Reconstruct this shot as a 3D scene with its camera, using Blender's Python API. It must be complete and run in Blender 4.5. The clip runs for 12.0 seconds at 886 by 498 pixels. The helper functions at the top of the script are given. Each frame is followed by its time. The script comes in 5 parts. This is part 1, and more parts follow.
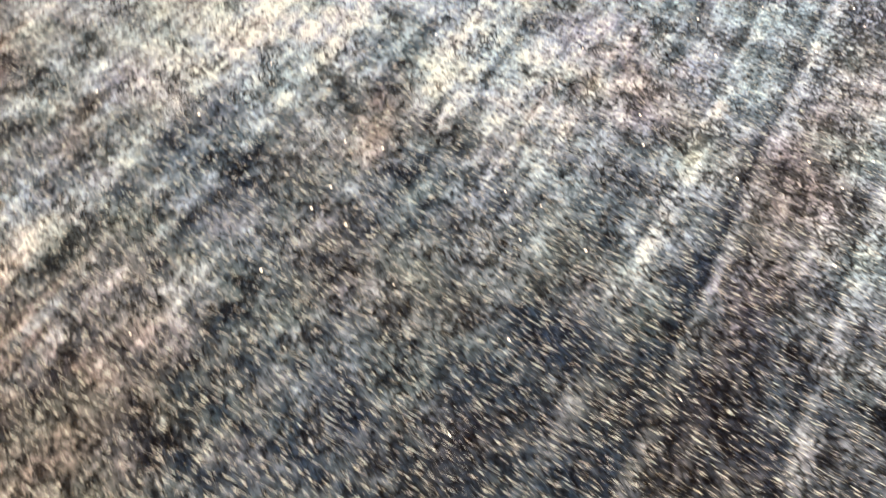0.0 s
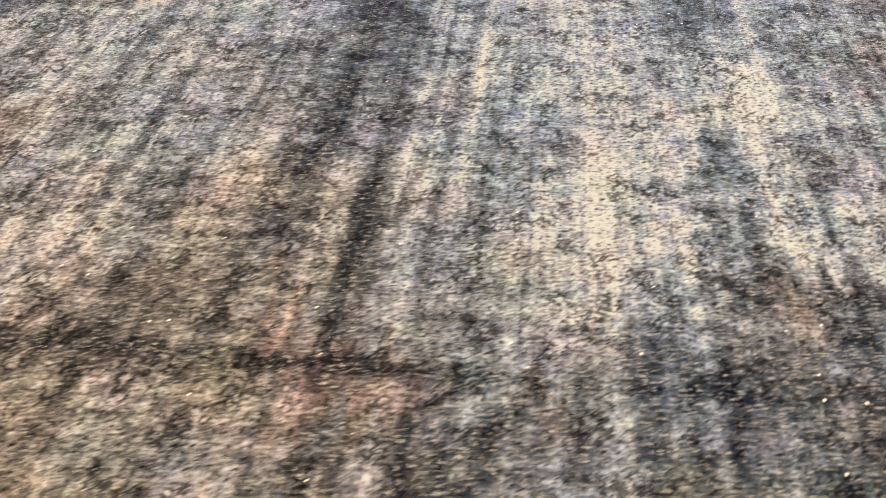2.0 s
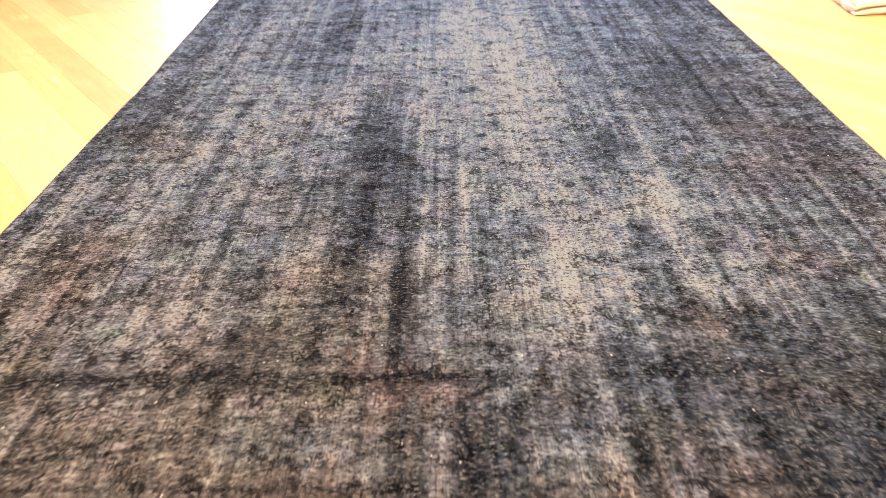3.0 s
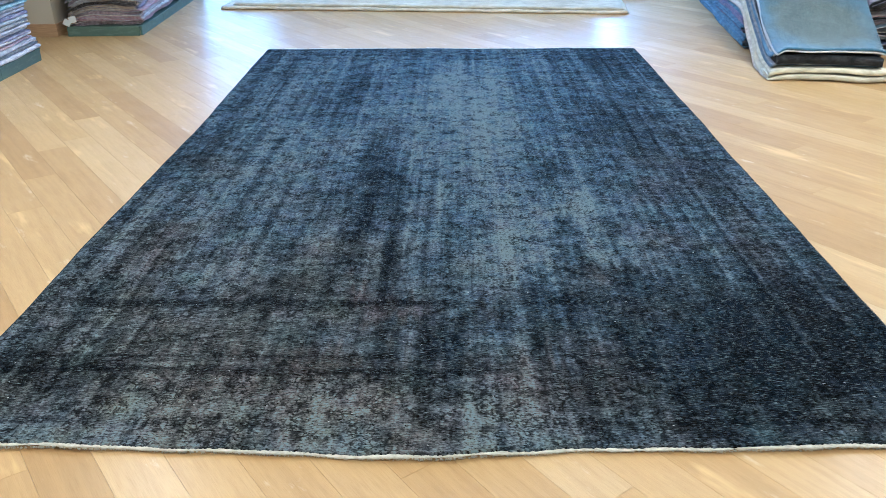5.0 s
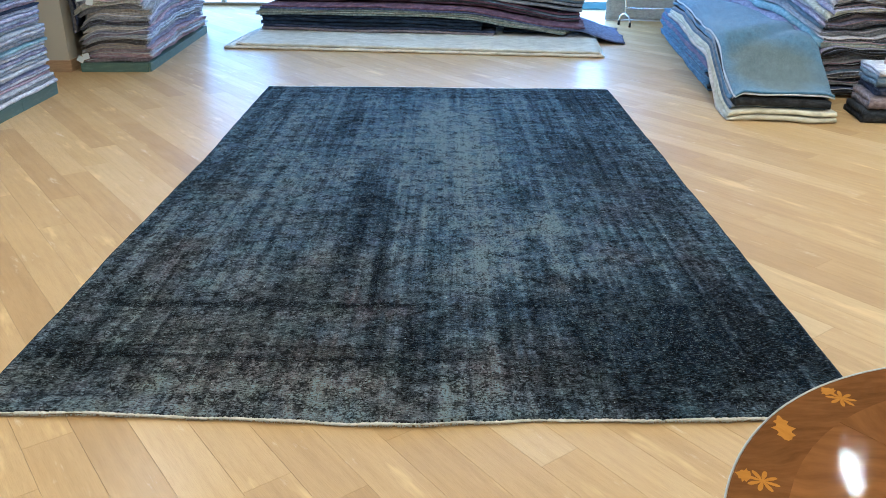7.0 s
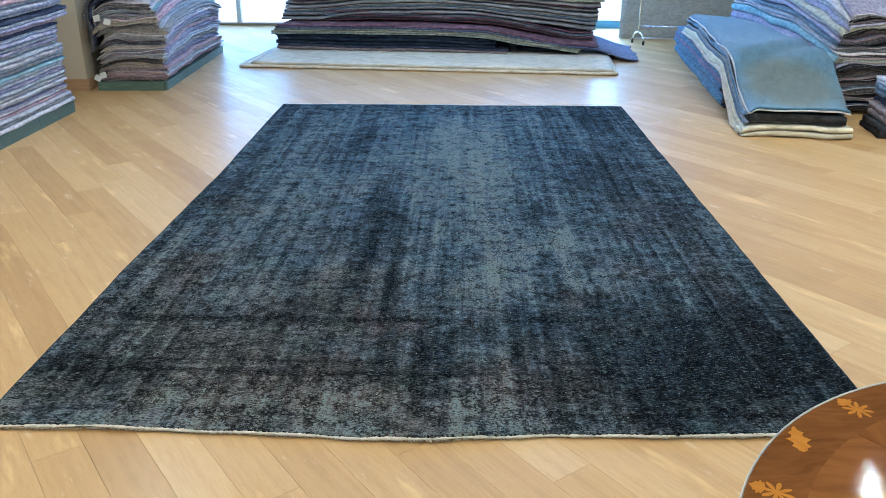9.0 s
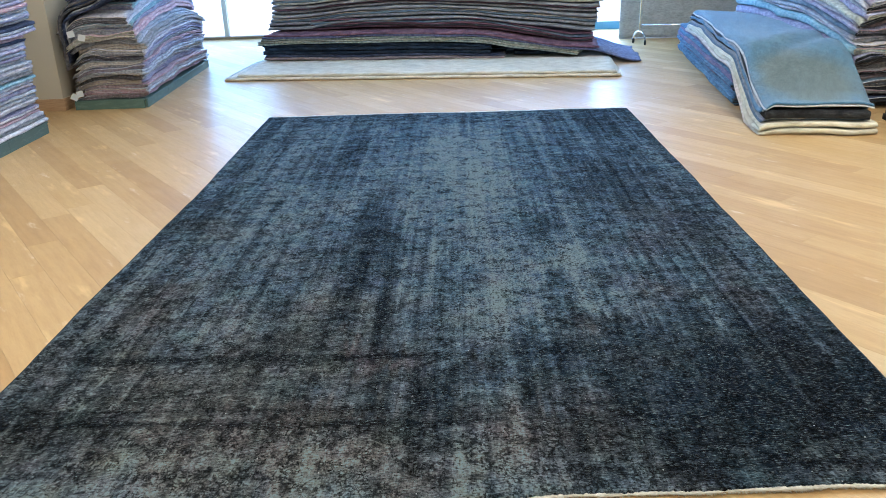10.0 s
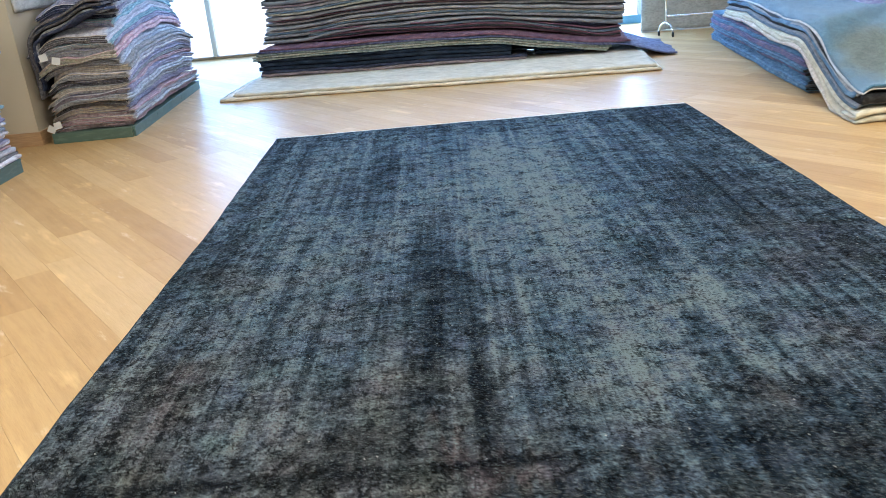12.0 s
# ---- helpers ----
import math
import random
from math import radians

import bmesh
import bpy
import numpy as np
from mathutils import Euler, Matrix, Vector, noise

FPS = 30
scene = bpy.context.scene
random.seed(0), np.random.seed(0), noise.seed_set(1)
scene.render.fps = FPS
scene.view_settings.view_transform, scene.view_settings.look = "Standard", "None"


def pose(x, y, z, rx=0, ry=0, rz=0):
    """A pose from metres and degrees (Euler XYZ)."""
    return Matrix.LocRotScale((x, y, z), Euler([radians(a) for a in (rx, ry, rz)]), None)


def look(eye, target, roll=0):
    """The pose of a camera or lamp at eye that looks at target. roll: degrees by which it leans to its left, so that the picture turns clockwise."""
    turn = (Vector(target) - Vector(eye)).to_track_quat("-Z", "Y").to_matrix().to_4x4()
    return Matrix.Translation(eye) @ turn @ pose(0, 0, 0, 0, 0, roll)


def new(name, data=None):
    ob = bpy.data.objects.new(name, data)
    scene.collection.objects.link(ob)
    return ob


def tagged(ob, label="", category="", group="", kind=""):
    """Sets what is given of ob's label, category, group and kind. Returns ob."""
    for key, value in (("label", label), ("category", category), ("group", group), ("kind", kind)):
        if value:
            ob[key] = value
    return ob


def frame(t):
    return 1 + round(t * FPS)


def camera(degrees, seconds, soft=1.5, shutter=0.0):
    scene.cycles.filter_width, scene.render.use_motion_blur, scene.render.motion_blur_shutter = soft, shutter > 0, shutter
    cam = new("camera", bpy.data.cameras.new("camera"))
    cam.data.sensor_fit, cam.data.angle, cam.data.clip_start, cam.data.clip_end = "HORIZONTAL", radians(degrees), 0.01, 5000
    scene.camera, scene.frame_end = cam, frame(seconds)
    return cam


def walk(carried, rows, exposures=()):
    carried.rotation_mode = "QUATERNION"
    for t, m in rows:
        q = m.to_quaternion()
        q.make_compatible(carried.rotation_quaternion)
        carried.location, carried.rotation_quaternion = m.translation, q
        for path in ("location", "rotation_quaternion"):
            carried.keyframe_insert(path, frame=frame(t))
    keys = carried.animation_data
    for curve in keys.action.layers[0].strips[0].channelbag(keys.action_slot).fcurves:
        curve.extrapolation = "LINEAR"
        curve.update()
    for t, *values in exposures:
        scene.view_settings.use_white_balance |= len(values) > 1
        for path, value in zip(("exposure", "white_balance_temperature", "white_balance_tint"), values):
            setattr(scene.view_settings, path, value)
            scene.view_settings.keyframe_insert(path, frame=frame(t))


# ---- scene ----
cam = camera(56.8, 12.0, soft=0.65, shutter=0.5)
PATH = [
    (0, (2.425, 0.216, 1.004), (1.9, 1.184, -0.666), 1.7),
    (0.5, (2.242, 0.236, 0.976), (1.705, 1.372, -0.58), -1.5),
    (0.6, (2.176, 0.243, 0.971), (1.665, 1.411, -0.57), -1.4),
    (1, (1.984, 0.219, 1.008), (1.552, 1.558, -0.414), -2.7),
    (1.5, (1.71, 0.062, 1.031), (1.455, 1.556, -0.274), -3.1),
    (2, (1.439, -0.048, 1.001), (1.262, 1.419, -0.348), -0.7),
    (2.5, (1.281, -0.286, 1.103), (1.215, 1.308, -0.104), 0.6),
    (3, (1.261, -0.666, 1.193), (1.262, 1.048, 0.163), -0.6),
    (3.2, (1.285, -0.818, 1.197), (1.277, 0.913, 0.196), -0.4),
    (4.8, (1.347, -1.595, 1.373), (1.328, 0.196, 0.483), -0.5),
    (5, (1.384, -1.636, 1.389), (1.363, 0.158, 0.505), -0.3),
    (5.5, (1.425, -1.73, 1.425), (1.407, 0.072, 0.557), -0.2),
    (6, (1.415, -1.9, 1.472), (1.402, -0.088, 0.624), 0.0),
    (6.5, (1.409, -2.021, 1.492), (1.406, -0.199, 0.667), 0.3),
    (7, (1.419, -2.073, 1.488), (1.422, -0.241, 0.686), 0.6),
    (9, (1.43, -2.069, 1.466), (1.397, -0.219, 0.707), 0.2),
    (9.5, (1.441, -1.897, 1.421), (1.4, -0.044, 0.67), -0.7),
    (10, (1.447, -1.694, 1.364), (1.407, 0.165, 0.628), -1.8),
    (10.5, (1.366, -1.536, 1.292), (1.331, 0.33, 0.573), -3.0),
    (11, (1.255, -1.362, 1.269), (1.226, 0.51, 0.566), -4.1),
    (11.5, (1.182, -1.103, 1.179), (1.164, 0.771, 0.483), -4.6),
    (12, (1.103, -0.883, 1.174), (1.084, 0.989, 0.469), -5.1),
]
# ---------------------------------------------------------------- light
EXPO = [
    (0.0, 4.86, 6900, 25), (1.0, 4.55, 7150, 27), (1.5, 4.2, 7600, 31), (2.0, 4.4, 7500, 31), (2.5, 4.45, 7300, 34), (3.2, 3.72, 7350, 39),
    (4.8, 2.84, 4530, 8), (5.5, 2.67, 4530, 8), (7.0, 2.50, 4670, 7), (9.0, 2.47, 4690, 7), (10.0, 2.63, 4900, 9), (12.0, 2.77, 5200, 11),
]
walk(cam, [(t, look(eye, target, roll)) for t, eye, target, roll in PATH], EXPO)

world = bpy.data.worlds.new("sky")
scene.world = world
world.use_nodes = True
wn = world.node_tree
sky = wn.nodes.new("ShaderNodeTexSky")
sky.sky_type, sky.sun_disc = "NISHITA", False
sky.sun_elevation, sky.sun_rotation = radians(44), radians(98)
wn.links.new(sky.outputs[0], wn.nodes["Background"].inputs[0])
wn.nodes["Background"].inputs[1].default_value = 0.06

sun = new("sun", bpy.data.lights.new("sun", "SUN"))
sun.data.energy, sun.data.angle, sun.data.color = 2.6, radians(0.5), (1, 0.95, 0.88)
sun.matrix_world = look((30, -4, 30), (0, 0, 0))


def area(name, at, aim, sx, sy, watts, colour):
    d = bpy.data.lights.new(name, "AREA")
    d.shape, d.size, d.size_y, d.energy, d.color = "RECTANGLE", sx, sy, watts, colour
    ob = new(name, d)
    ob.matrix_world = look(at, aim)
    return ob


DAY, WARM = (0.48, 0.73, 1.06), (1.0, 0.85, 0.59)
# daylight in the shop window's opening
area("window_light", (-0.6, 9.55, 1.5), (-0.6, 0, 1.1), 3.9, 2.7, 33, DAY)
area("window_light", (3.0, 9.55, 1.5), (2.6, 0, 1.1), 2.4, 2.7, 54, DAY)
# ceiling lamps: place and watts; the last is added to brighten the wide stack
LAMPS = [(-0.8, -2.2, 8.4), (-0.8, 0.4, 8.4), (-0.8, 3.0, 7.6), (1.4, -2.6, 12.5), (4.6, 3.3, 8.4), (3.7, -1.4, 8.4), (3.7, 1.6, 8.4), (1.5, 5.1, 4.3)]
for lx, ly, watts in LAMPS:
    area("lamp_light", (lx, ly, 2.93), (lx, ly, 0), 0.10, 0.10, watts, WARM).data.shape = "DISK"


# ---------------------------------------------------------------- materials
def material(name, rough=0.6, metal=0.0, colour=(0.5, 0.5, 0.5)):
    m = bpy.data.materials.new(name)
    m.use_nodes = True
    b = m.node_tree.nodes["Principled BSDF"]
    b.inputs["Roughness"].default_value, b.inputs["Metallic"].default_value = rough, metal
    b.inputs["Base Color"].default_value = (*colour, 1)
    return m, m.node_tree, b


def node(nt, kind, **sets):
    n = nt.nodes.new("ShaderNode" + kind)
    for k, v in sets.items():
        n.inputs[k.replace("_", " ")].default_value = v
    return n


def mapped(nt, source, scale, offset=None):
    m = nt.nodes.new("ShaderNodeMapping")
    m.inputs["Scale"].default_value = scale
    nt.links.new(source, m.inputs["Vector"])
    if offset is not None:
        nt.links.new(offset, m.inputs["Location"])
    return m.outputs[0]


def noise_of(nt, vector, scale, detail=3.0, rough=0.55):
    n = node(nt, "TexNoise", Scale=scale, Detail=detail, Roughness=rough)
    nt.links.new(vector, n.inputs["Vector"])
    return n.outputs["Fac"]


def ramp(nt, fac, stops):
    r = nt.nodes.new("ShaderNodeValToRGB")
    while len(r.color_ramp.elements) < len(stops):
        r.color_ramp.elements.new(0.5)
    for e, (p, c) in zip(r.color_ramp.elements, stops):
        e.position, e.color = p, (*c, 1) if len(c) == 3 else c
    nt.links.new(fac, r.inputs[0])
    return r.outputs[0]


def grey(a):
    return (a, a, a)


def mix(nt, kind, fac, a, b):
    n = nt.nodes.new("ShaderNodeMix")
    n.data_type, n.blend_type = "RGBA", kind
    for value, socket in ((fac, n.inputs[0]), (a, n.inputs[6]), (b, n.inputs[7])):
        if hasattr(value, "links"):
            nt.links.new(value, socket)
        elif socket.type == "RGBA":
            socket.default_value = (*value, 1)
        else:
            socket.default_value = value
    return n.outputs[2]


def maths(nt, op, a, b=0.0, clamp=False):
    n = nt.nodes.new("ShaderNodeMath")
    n.operation, n.use_clamp = op, clamp
    for value, socket in ((a, n.inputs[0]), (b, n.inputs[1])):
        if hasattr(value, "links"):
            nt.links.new(value, socket)
        else:
            socket.default_value = value
    return n.outputs[0]


def relief(nt, b, height, strength, distance, base=None):
    n = node(nt, "Bump", Strength=strength, Distance=distance)
    nt.links.new(height, n.inputs["Height"])
    if base is not None:
        nt.links.new(base, n.inputs["Normal"])
    nt.links.new(n.outputs[0], b.inputs["Normal"])
    return n.outputs[0]


def object_coords(nt):
    return nt.nodes.new("ShaderNodeTexCoord").outputs["Object"]


def plaster(name, colour):
    m, nt, b = material(name, 0.8)
    co = object_coords(nt)
    stain = noise_of(nt, co, 1.3, 4)
    nt.links.new(ramp(nt, stain, [(0.3, [c * 0.93 for c in colour]), (0.7, colour)]), b.inputs["Base Color"])
    relief(nt, b, noise_of(nt, co, 140, 2), 0.15, 0.003)
    return m


def plank_wood(name, island):
    """Varnished pale oak; each board takes its own tone."""
    m, nt, b = material(name, 0.3)
    co = object_coords(nt)
    if island:
        rnd = nt.nodes.new("ShaderNodeNewGeometry").outputs["Random Per Island"]
    else:
        rnd = nt.nodes.new("ShaderNodeObjectInfo").outputs["Random"]
    shift = nt.nodes.new("ShaderNodeCombineXYZ")
    nt.links.new(maths(nt, "MULTIPLY", rnd, 61.0), shift.inputs[0])
    nt.links.new(maths(nt, "MULTIPLY", rnd, 37.0), shift.inputs[1])
    vec = mapped(nt, co, (1, 1, 1), shift.outputs[0])
    tone = ramp(nt, rnd, [(0.0, (0.402, 0.250, 0.097)), (0.12, (0.448, 0.286, 0.114)), (0.32, (0.474, 0.309, 0.127)), (0.7, (0.505, 0.337, 0.143)), (0.88, (0.530, 0.360, 0.160)), (1.0, (0.561, 0.400, 0.200))])
    long = mapped(nt, vec, (0.6, 9, 1))
    streak = noise_of(nt, long, 4.0, 5, 0.6)
    col = mix(nt, "MULTIPLY", 0.5, tone, ramp(nt, streak, [(0.25, (0.72, 0.66, 0.58)), (0.55, grey(1.0)), (0.8, (1.12, 1.1, 1.02))]))
    fine = noise_of(nt, mapped(nt, vec, (4, 160, 1)), 4.0, 4, 0.65)
    col = mix(nt, "MULTIPLY", 0.55, col, ramp(nt, fine, [(0.3, (0.7, 0.63, 0.55)), (0.55, grey(1.0))]))
    sap = noise_of(nt, mapped(nt, vec, (0.9, 4.5, 1)), 1.6, 4, 0.6)
    col = mix(nt, "MIX", ramp(nt, sap, [(0.60, grey(0.0)), (0.70, grey(0.5))]), col, (0.78, 0.55, 0.24))
    worn = noise_of(nt, mapped(nt, vec, (1.5, 5, 1)), 2.3, 5, 0.7)
    col = mix(nt, "MIX", ramp(nt, worn, [(0.62, grey(0.0)), (0.72, grey(0.4))]), col, (0.80, 0.70, 0.56))
    nt.links.new(col, b.inputs["Base Color"])
    nt.links.new(ramp(nt, noise_of(nt, vec, 5, 5), [(0.3, grey(0.50)), (0.7, grey(0.66))]), b.inputs["Roughness"])
    b.inputs["Specular IOR Level"].default_value = 0.24
    b.inputs["Coat Weight"].default_value, b.inputs["Coat Roughness"].default_value = 0.31, 0.28
    relief(nt, b, fine, 0.08, 0.002)
    return m


def textile(name, shades, scale=60.0, stretch=(1, 1, 1), weave=420.0, flecks=None, sheen=0.14):
    """Woven wool or cotton: mottled yarn colours, a fine weave and a fuzzy sheen."""
    m, nt, b = material(name, 0.95)
    co = object_coords(nt)
    rnd = nt.nodes.new("ShaderNodeObjectInfo").outputs["Random"]
    shift = nt.nodes.new("ShaderNodeCombineXYZ")
    nt.links.new(maths(nt, "MULTIPLY", rnd, 23.0), shift.inputs[2])
    vec = mapped(nt, co, (0.45 * stretch[0], stretch[1], stretch[2]), shift.outputs[0])
    n = len(shades)
    big = noise_of(nt, vec, scale, 4, 0.65)
    col = ramp(nt, big, [(0.33 + 0.34 * k / max(1, n - 1), s) for k, s in enumerate(shades)])
    if flecks:
        f = noise_of(nt, mapped(nt, vec, (0.35, 1, 1.6)), scale * 4.0, 3, 0.7)
        col = mix(nt, "MIX", ramp(nt, f, [(0.52, grey(0.0)), (0.68, grey(0.8))]), col, flecks)
    soil = noise_of(nt, co, 7.0, 3)
    col = mix(nt, "MULTIPLY", 0.6, col, ramp(nt, soil, [(0.3, grey(0.7)), (0.6, grey(1.0))]))
    hue = nt.nodes.new("ShaderNodeHueSaturation")
    nt.links.new(maths(nt, "ADD", maths(nt, "MULTIPLY", rnd, 0.36), 0.82), hue.inputs["Value"])
    nt.links.new(col, hue.inputs["Color"])
    nt.links.new(hue.outputs[0], b.inputs["Base Color"])
    b.inputs["Sheen Weight"].default_value, b.inputs["Sheen Roughness"].default_value = sheen, 0.5
    b.inputs["Specular IOR Level"].default_value = 0.2
    h = noise_of(nt, vec, weave, 2, 0.6)
    h = maths(nt, "ADD", h, maths(nt, "MULTIPLY", noise_of(nt, vec, 38, 3), 1.5))
    relief(nt, b, h, 0.8, 0.006)
    return m


def metal(name, colour, rough):
    m, nt, b = material(name, rough, 1.0, colour)
    nt.links.new(ramp(nt, noise_of(nt, object_coords(nt), 25, 4), [(0.3, grey(rough * 0.7)), (0.7, grey(rough * 1.4))]), b.inputs["Roughness"])
    return m


WALL = plaster("cream_wall_paint", (0.55, 0.49, 0.37))
CEILING = plaster("white_ceiling_paint", (0.66, 0.65, 0.62))
PLANK, PLANK_REST = plank_wood("oak_board", False), plank_wood("oak_boards", True)
CHROME = metal("chrome", (0.75, 0.76, 0.78), 0.18)
ALUMINIUM = metal("window_frame_metal", (0.50, 0.53, 0.56), 0.4)
RUBBER = material("black_rubber", 0.7, 0, (0.02, 0.02, 0.022))[0]
PAPER = material("white_paper_tag", 0.8, 0, (0.62, 0.62, 0.60))[0]

mg, _, bg = material("window_glass", 0.0, 0.0, (1, 1, 1))
bg.inputs["Transmission Weight"].default_value, bg.inputs["IOR"].default_value = 1.0, 1.45
GLASS = mg

mp, npl, bp = material("green_painted_board", 0.55)
nco = object_coords(npl)
npl.links.new(mix(npl, "MIX", ramp(npl, noise_of(npl, mapped(npl, nco, (2, 2, 9)), 5, 5, 0.7), [(0.5, grey(0)), (0.72, grey(0.7))]), (0.078, 0.126, 0.10), (0.15, 0.215, 0.175)), bp.inputs["Base Color"])
GREEN = mp

mb, nb, bb = material("baseboard_wood", 0.4)
bco = object_coords(nb)
nb.links.new(ramp(nb, noise_of(nb, mapped(nb, bco, (3, 3, 40)), 3, 4), [(0.3, (0.36, 0.22, 0.11)), (0.7, (0.52, 0.35, 0.19))]), bb.inputs["Base Color"])
BASEWOOD = mb

mo, no_, bo = material("pale_paving", 0.9)
no_.links.new(ramp(no_, noise_of(no_, object_coords(no_), 1.5, 5), [(0.3, (0.5, 0.49, 0.46)), (0.7, (0.66, 0.65, 0.62))]), bo.inputs["Base Color"])
PAVING = mo

GREYTEX = textile("charcoal_wool", [(0.05, 0.05, 0.06), (0.12, 0.115, 0.125), (0.2, 0.19, 0.2)], 45, sheen=0.05)
CLOTHS = {
    "grey": textile("grey_wool", [(0.17, 0.175, 0.19), (0.30, 0.305, 0.325), (0.46, 0.465, 0.48)], 50, flecks=(0.5, 0.49, 0.48)),
    "charcoal": GREYTEX,
    "violet": textile("violet_grey_wool", [(0.18, 0.158, 0.275), (0.31, 0.285, 0.42), (0.49, 0.465, 0.58)], 45, flecks=(0.46, 0.57, 0.68)),
    "blue": textile("pale_blue_wool", [(0.23, 0.265, 0.335), (0.40, 0.435, 0.495), (0.61, 0.64, 0.68)], 45, flecks=(0.62, 0.57, 0.68)),
    "aqua": textile("aqua_wool", [(0.14, 0.28, 0.36), (0.26, 0.44, 0.51), (0.44, 0.59, 0.64)], 45, flecks=(0.58, 0.66, 0.71)),
    "denim": textile("denim_blue_wool", [(0.05, 0.105, 0.185), (0.10, 0.195, 0.31), (0.19, 0.32, 0.44)], 30, (1, 0.25, 1)),
    "plum": textile("plum_blue_wool", [(0.09, 0.11, 0.23), (0.19, 0.16, 0.28), (0.36, 0.23, 0.28)], 14, (1, 0.2, 1)),
    "lilac": textile("lilac_white_wool", [(0.36, 0.345, 0.44), (0.58, 0.565, 0.63), (0.77, 0.765, 0.79)], 40, flecks=(0.76, 0.75, 0.78)),
    "rose": textile("dusty_rose_wool", [(0.36, 0.19, 0.24), (0.50, 0.33, 0.37), (0.60, 0.47, 0.49)], 40, flecks=(0.62, 0.57, 0.60)),
    "beige": textile("beige_wool", [(0.40, 0.345, 0.28), (0.58, 0.515, 0.44), (0.72, 0.67, 0.59)], 50),
    "olive": textile("olive_grey_wool", [(0.26, 0.255, 0.20), (0.42, 0.415, 0.34), (0.58, 0.575, 0.50)], 50),
    "cream": textile("cream_wool", [(0.57, 0.53, 0.43), (0.69, 0.65, 0.55), (0.76, 0.73, 0.64)], 22),
    # the cream again, yellowed in its colour to stand in for warm lamplight
    "ivory": textile("lamplit_cream_wool", [(0.56, 0.51, 0.37), (0.70, 0.65, 0.50), (0.77, 0.73, 0.59)], 22),
    "white": textile("off_white_wool", [(0.48, 0.49, 0.49), (0.62, 0.63, 0.63), (0.72, 0.73, 0.73)], 22),
    "maroon": textile("maroon_rug_wool", [(0.09, 0.05, 0.075), (0.17, 0.085, 0.12), (0.26, 0.15, 0.185)], 12, sheen=0.05),
    "green": textile("grey_green_rug_wool", [(0.13, 0.16, 0.14), (0.24, 0.28, 0.25), (0.40, 0.43, 0.37)], 30),
    "black": textile("black_navy_rug_wool", [(0.008, 0.014, 0.028), (0.018, 0.029, 0.052), (0.04, 0.056, 0.088)], 20, sheen=0.01),
    "ash": textile("ash_grey_rug_wool", [(0.20, 0.21, 0.235), (0.30, 0.315, 0.34), (0.42, 0.43, 0.45)], 16),
    "indigo": textile("indigo_wool", [(0.05, 0.06, 0.13), (0.10, 0.11, 0.21), (0.18, 0.19, 0.31)], 30),
    "soot": textile("soot_grey_wool", [(0.016, 0.017, 0.02), (0.034, 0.036, 0.042), (0.07, 0.072, 0.08)], 40, sheen=0.02),
    "navy": textile("navy_wool", [(0.022, 0.03, 0.065), (0.05, 0.062, 0.115), (0.10, 0.11, 0.17)], 40, sheen=0.03),
    "slate": textile("slate_blue_wool", [(0.09, 0.13, 0.19), (0.15, 0.21, 0.28), (0.25, 0.31, 0.37)], 30),
    "mauve": textile("mauve_brown_wool", [(0.17, 0.13, 0.145), (0.28, 0.225, 0.24), (0.40, 0.34, 0.35)], 40),
}

# top rug: mottled olive-grey wool; the blue is sky sheen painted into its colour
mt, ntt, bt = material("olive_rug_sky_sheen", 0.95)
tco = object_coords(ntt)
split = ntt.nodes.new("ShaderNodeSeparateXYZ")
ntt.links.new(tco, split.inputs[0])
span_x = maths(ntt, "POWER", maths(ntt, "ABSOLUTE", maths(ntt, "MULTIPLY", maths(ntt, "SUBTRACT", split.outputs[0], 0.34), 3.0)), 2.0)
span_y = maths(ntt, "POWER", maths(ntt, "ABSOLUTE", maths(ntt, "MULTIPLY", maths(ntt, "SUBTRACT", split.outputs[1], -0.40), 2.5)), 2.0)
patch = maths(ntt, "ADD", maths(ntt, "ADD", span_x, span_y), maths(ntt, "MULTIPLY", noise_of(ntt, tco, 4.5, 5), 1.5))
grain_n = noise_of(ntt, tco, 130, 4, 0.7)
sky_sheen_t = ramp(ntt, grain_n, [(0.32, (0.030, 0.080, 0.135)), (0.5, (0.062, 0.150, 0.235)), (0.66, (0.145, 0.265, 0.36))])
olive_t = ramp(ntt, grain_n, [(0.32, (0.034, 0.052, 0.052)), (0.5, (0.080, 0.112, 0.106)), (0.66, (0.18, 0.225, 0.205))])
rug_t = mix(ntt, "MIX", ramp(ntt, maths(ntt, "MULTIPLY", patch, 0.4), [(0.52, grey(1)), (0.88, grey(0))]), sky_sheen_t, olive_t)
rug_t = mix(ntt, "MULTIPLY", 1.0, rug_t, ramp(ntt, noise_of(ntt, mapped(ntt, tco, (1.0, 0.35, 1)), 22, 5, 0.72), [(0.33, grey(0.72)), (0.5, grey(1.0)), (0.68, grey(1.35))]))
ntt.links.new(rug_t, bt.inputs["Base Color"])
bt.inputs["Sheen Weight"].default_value = 0.3
relief(ntt, bt, maths(ntt, "ADD", noise_of(ntt, tco, 260, 2), grain_n), 0.6, 0.005)
TOPRUG = mt


# ---------------------------------------------------------------- building blocks
def part(name, bm, mat, parent=None, label="", smooth=False):
    """One mesh object out of a bmesh, under a thing or a part if one is given."""
    me = bpy.data.meshes.new(name)
    bm.to_mesh(me)
    bm.free()
    me.materials.append(mat)
    if smooth:
        for p in me.polygons:
            p.use_smooth = True
    ob = new(name, me)
    ob.parent = parent
    return tagged(ob, label) if label else ob


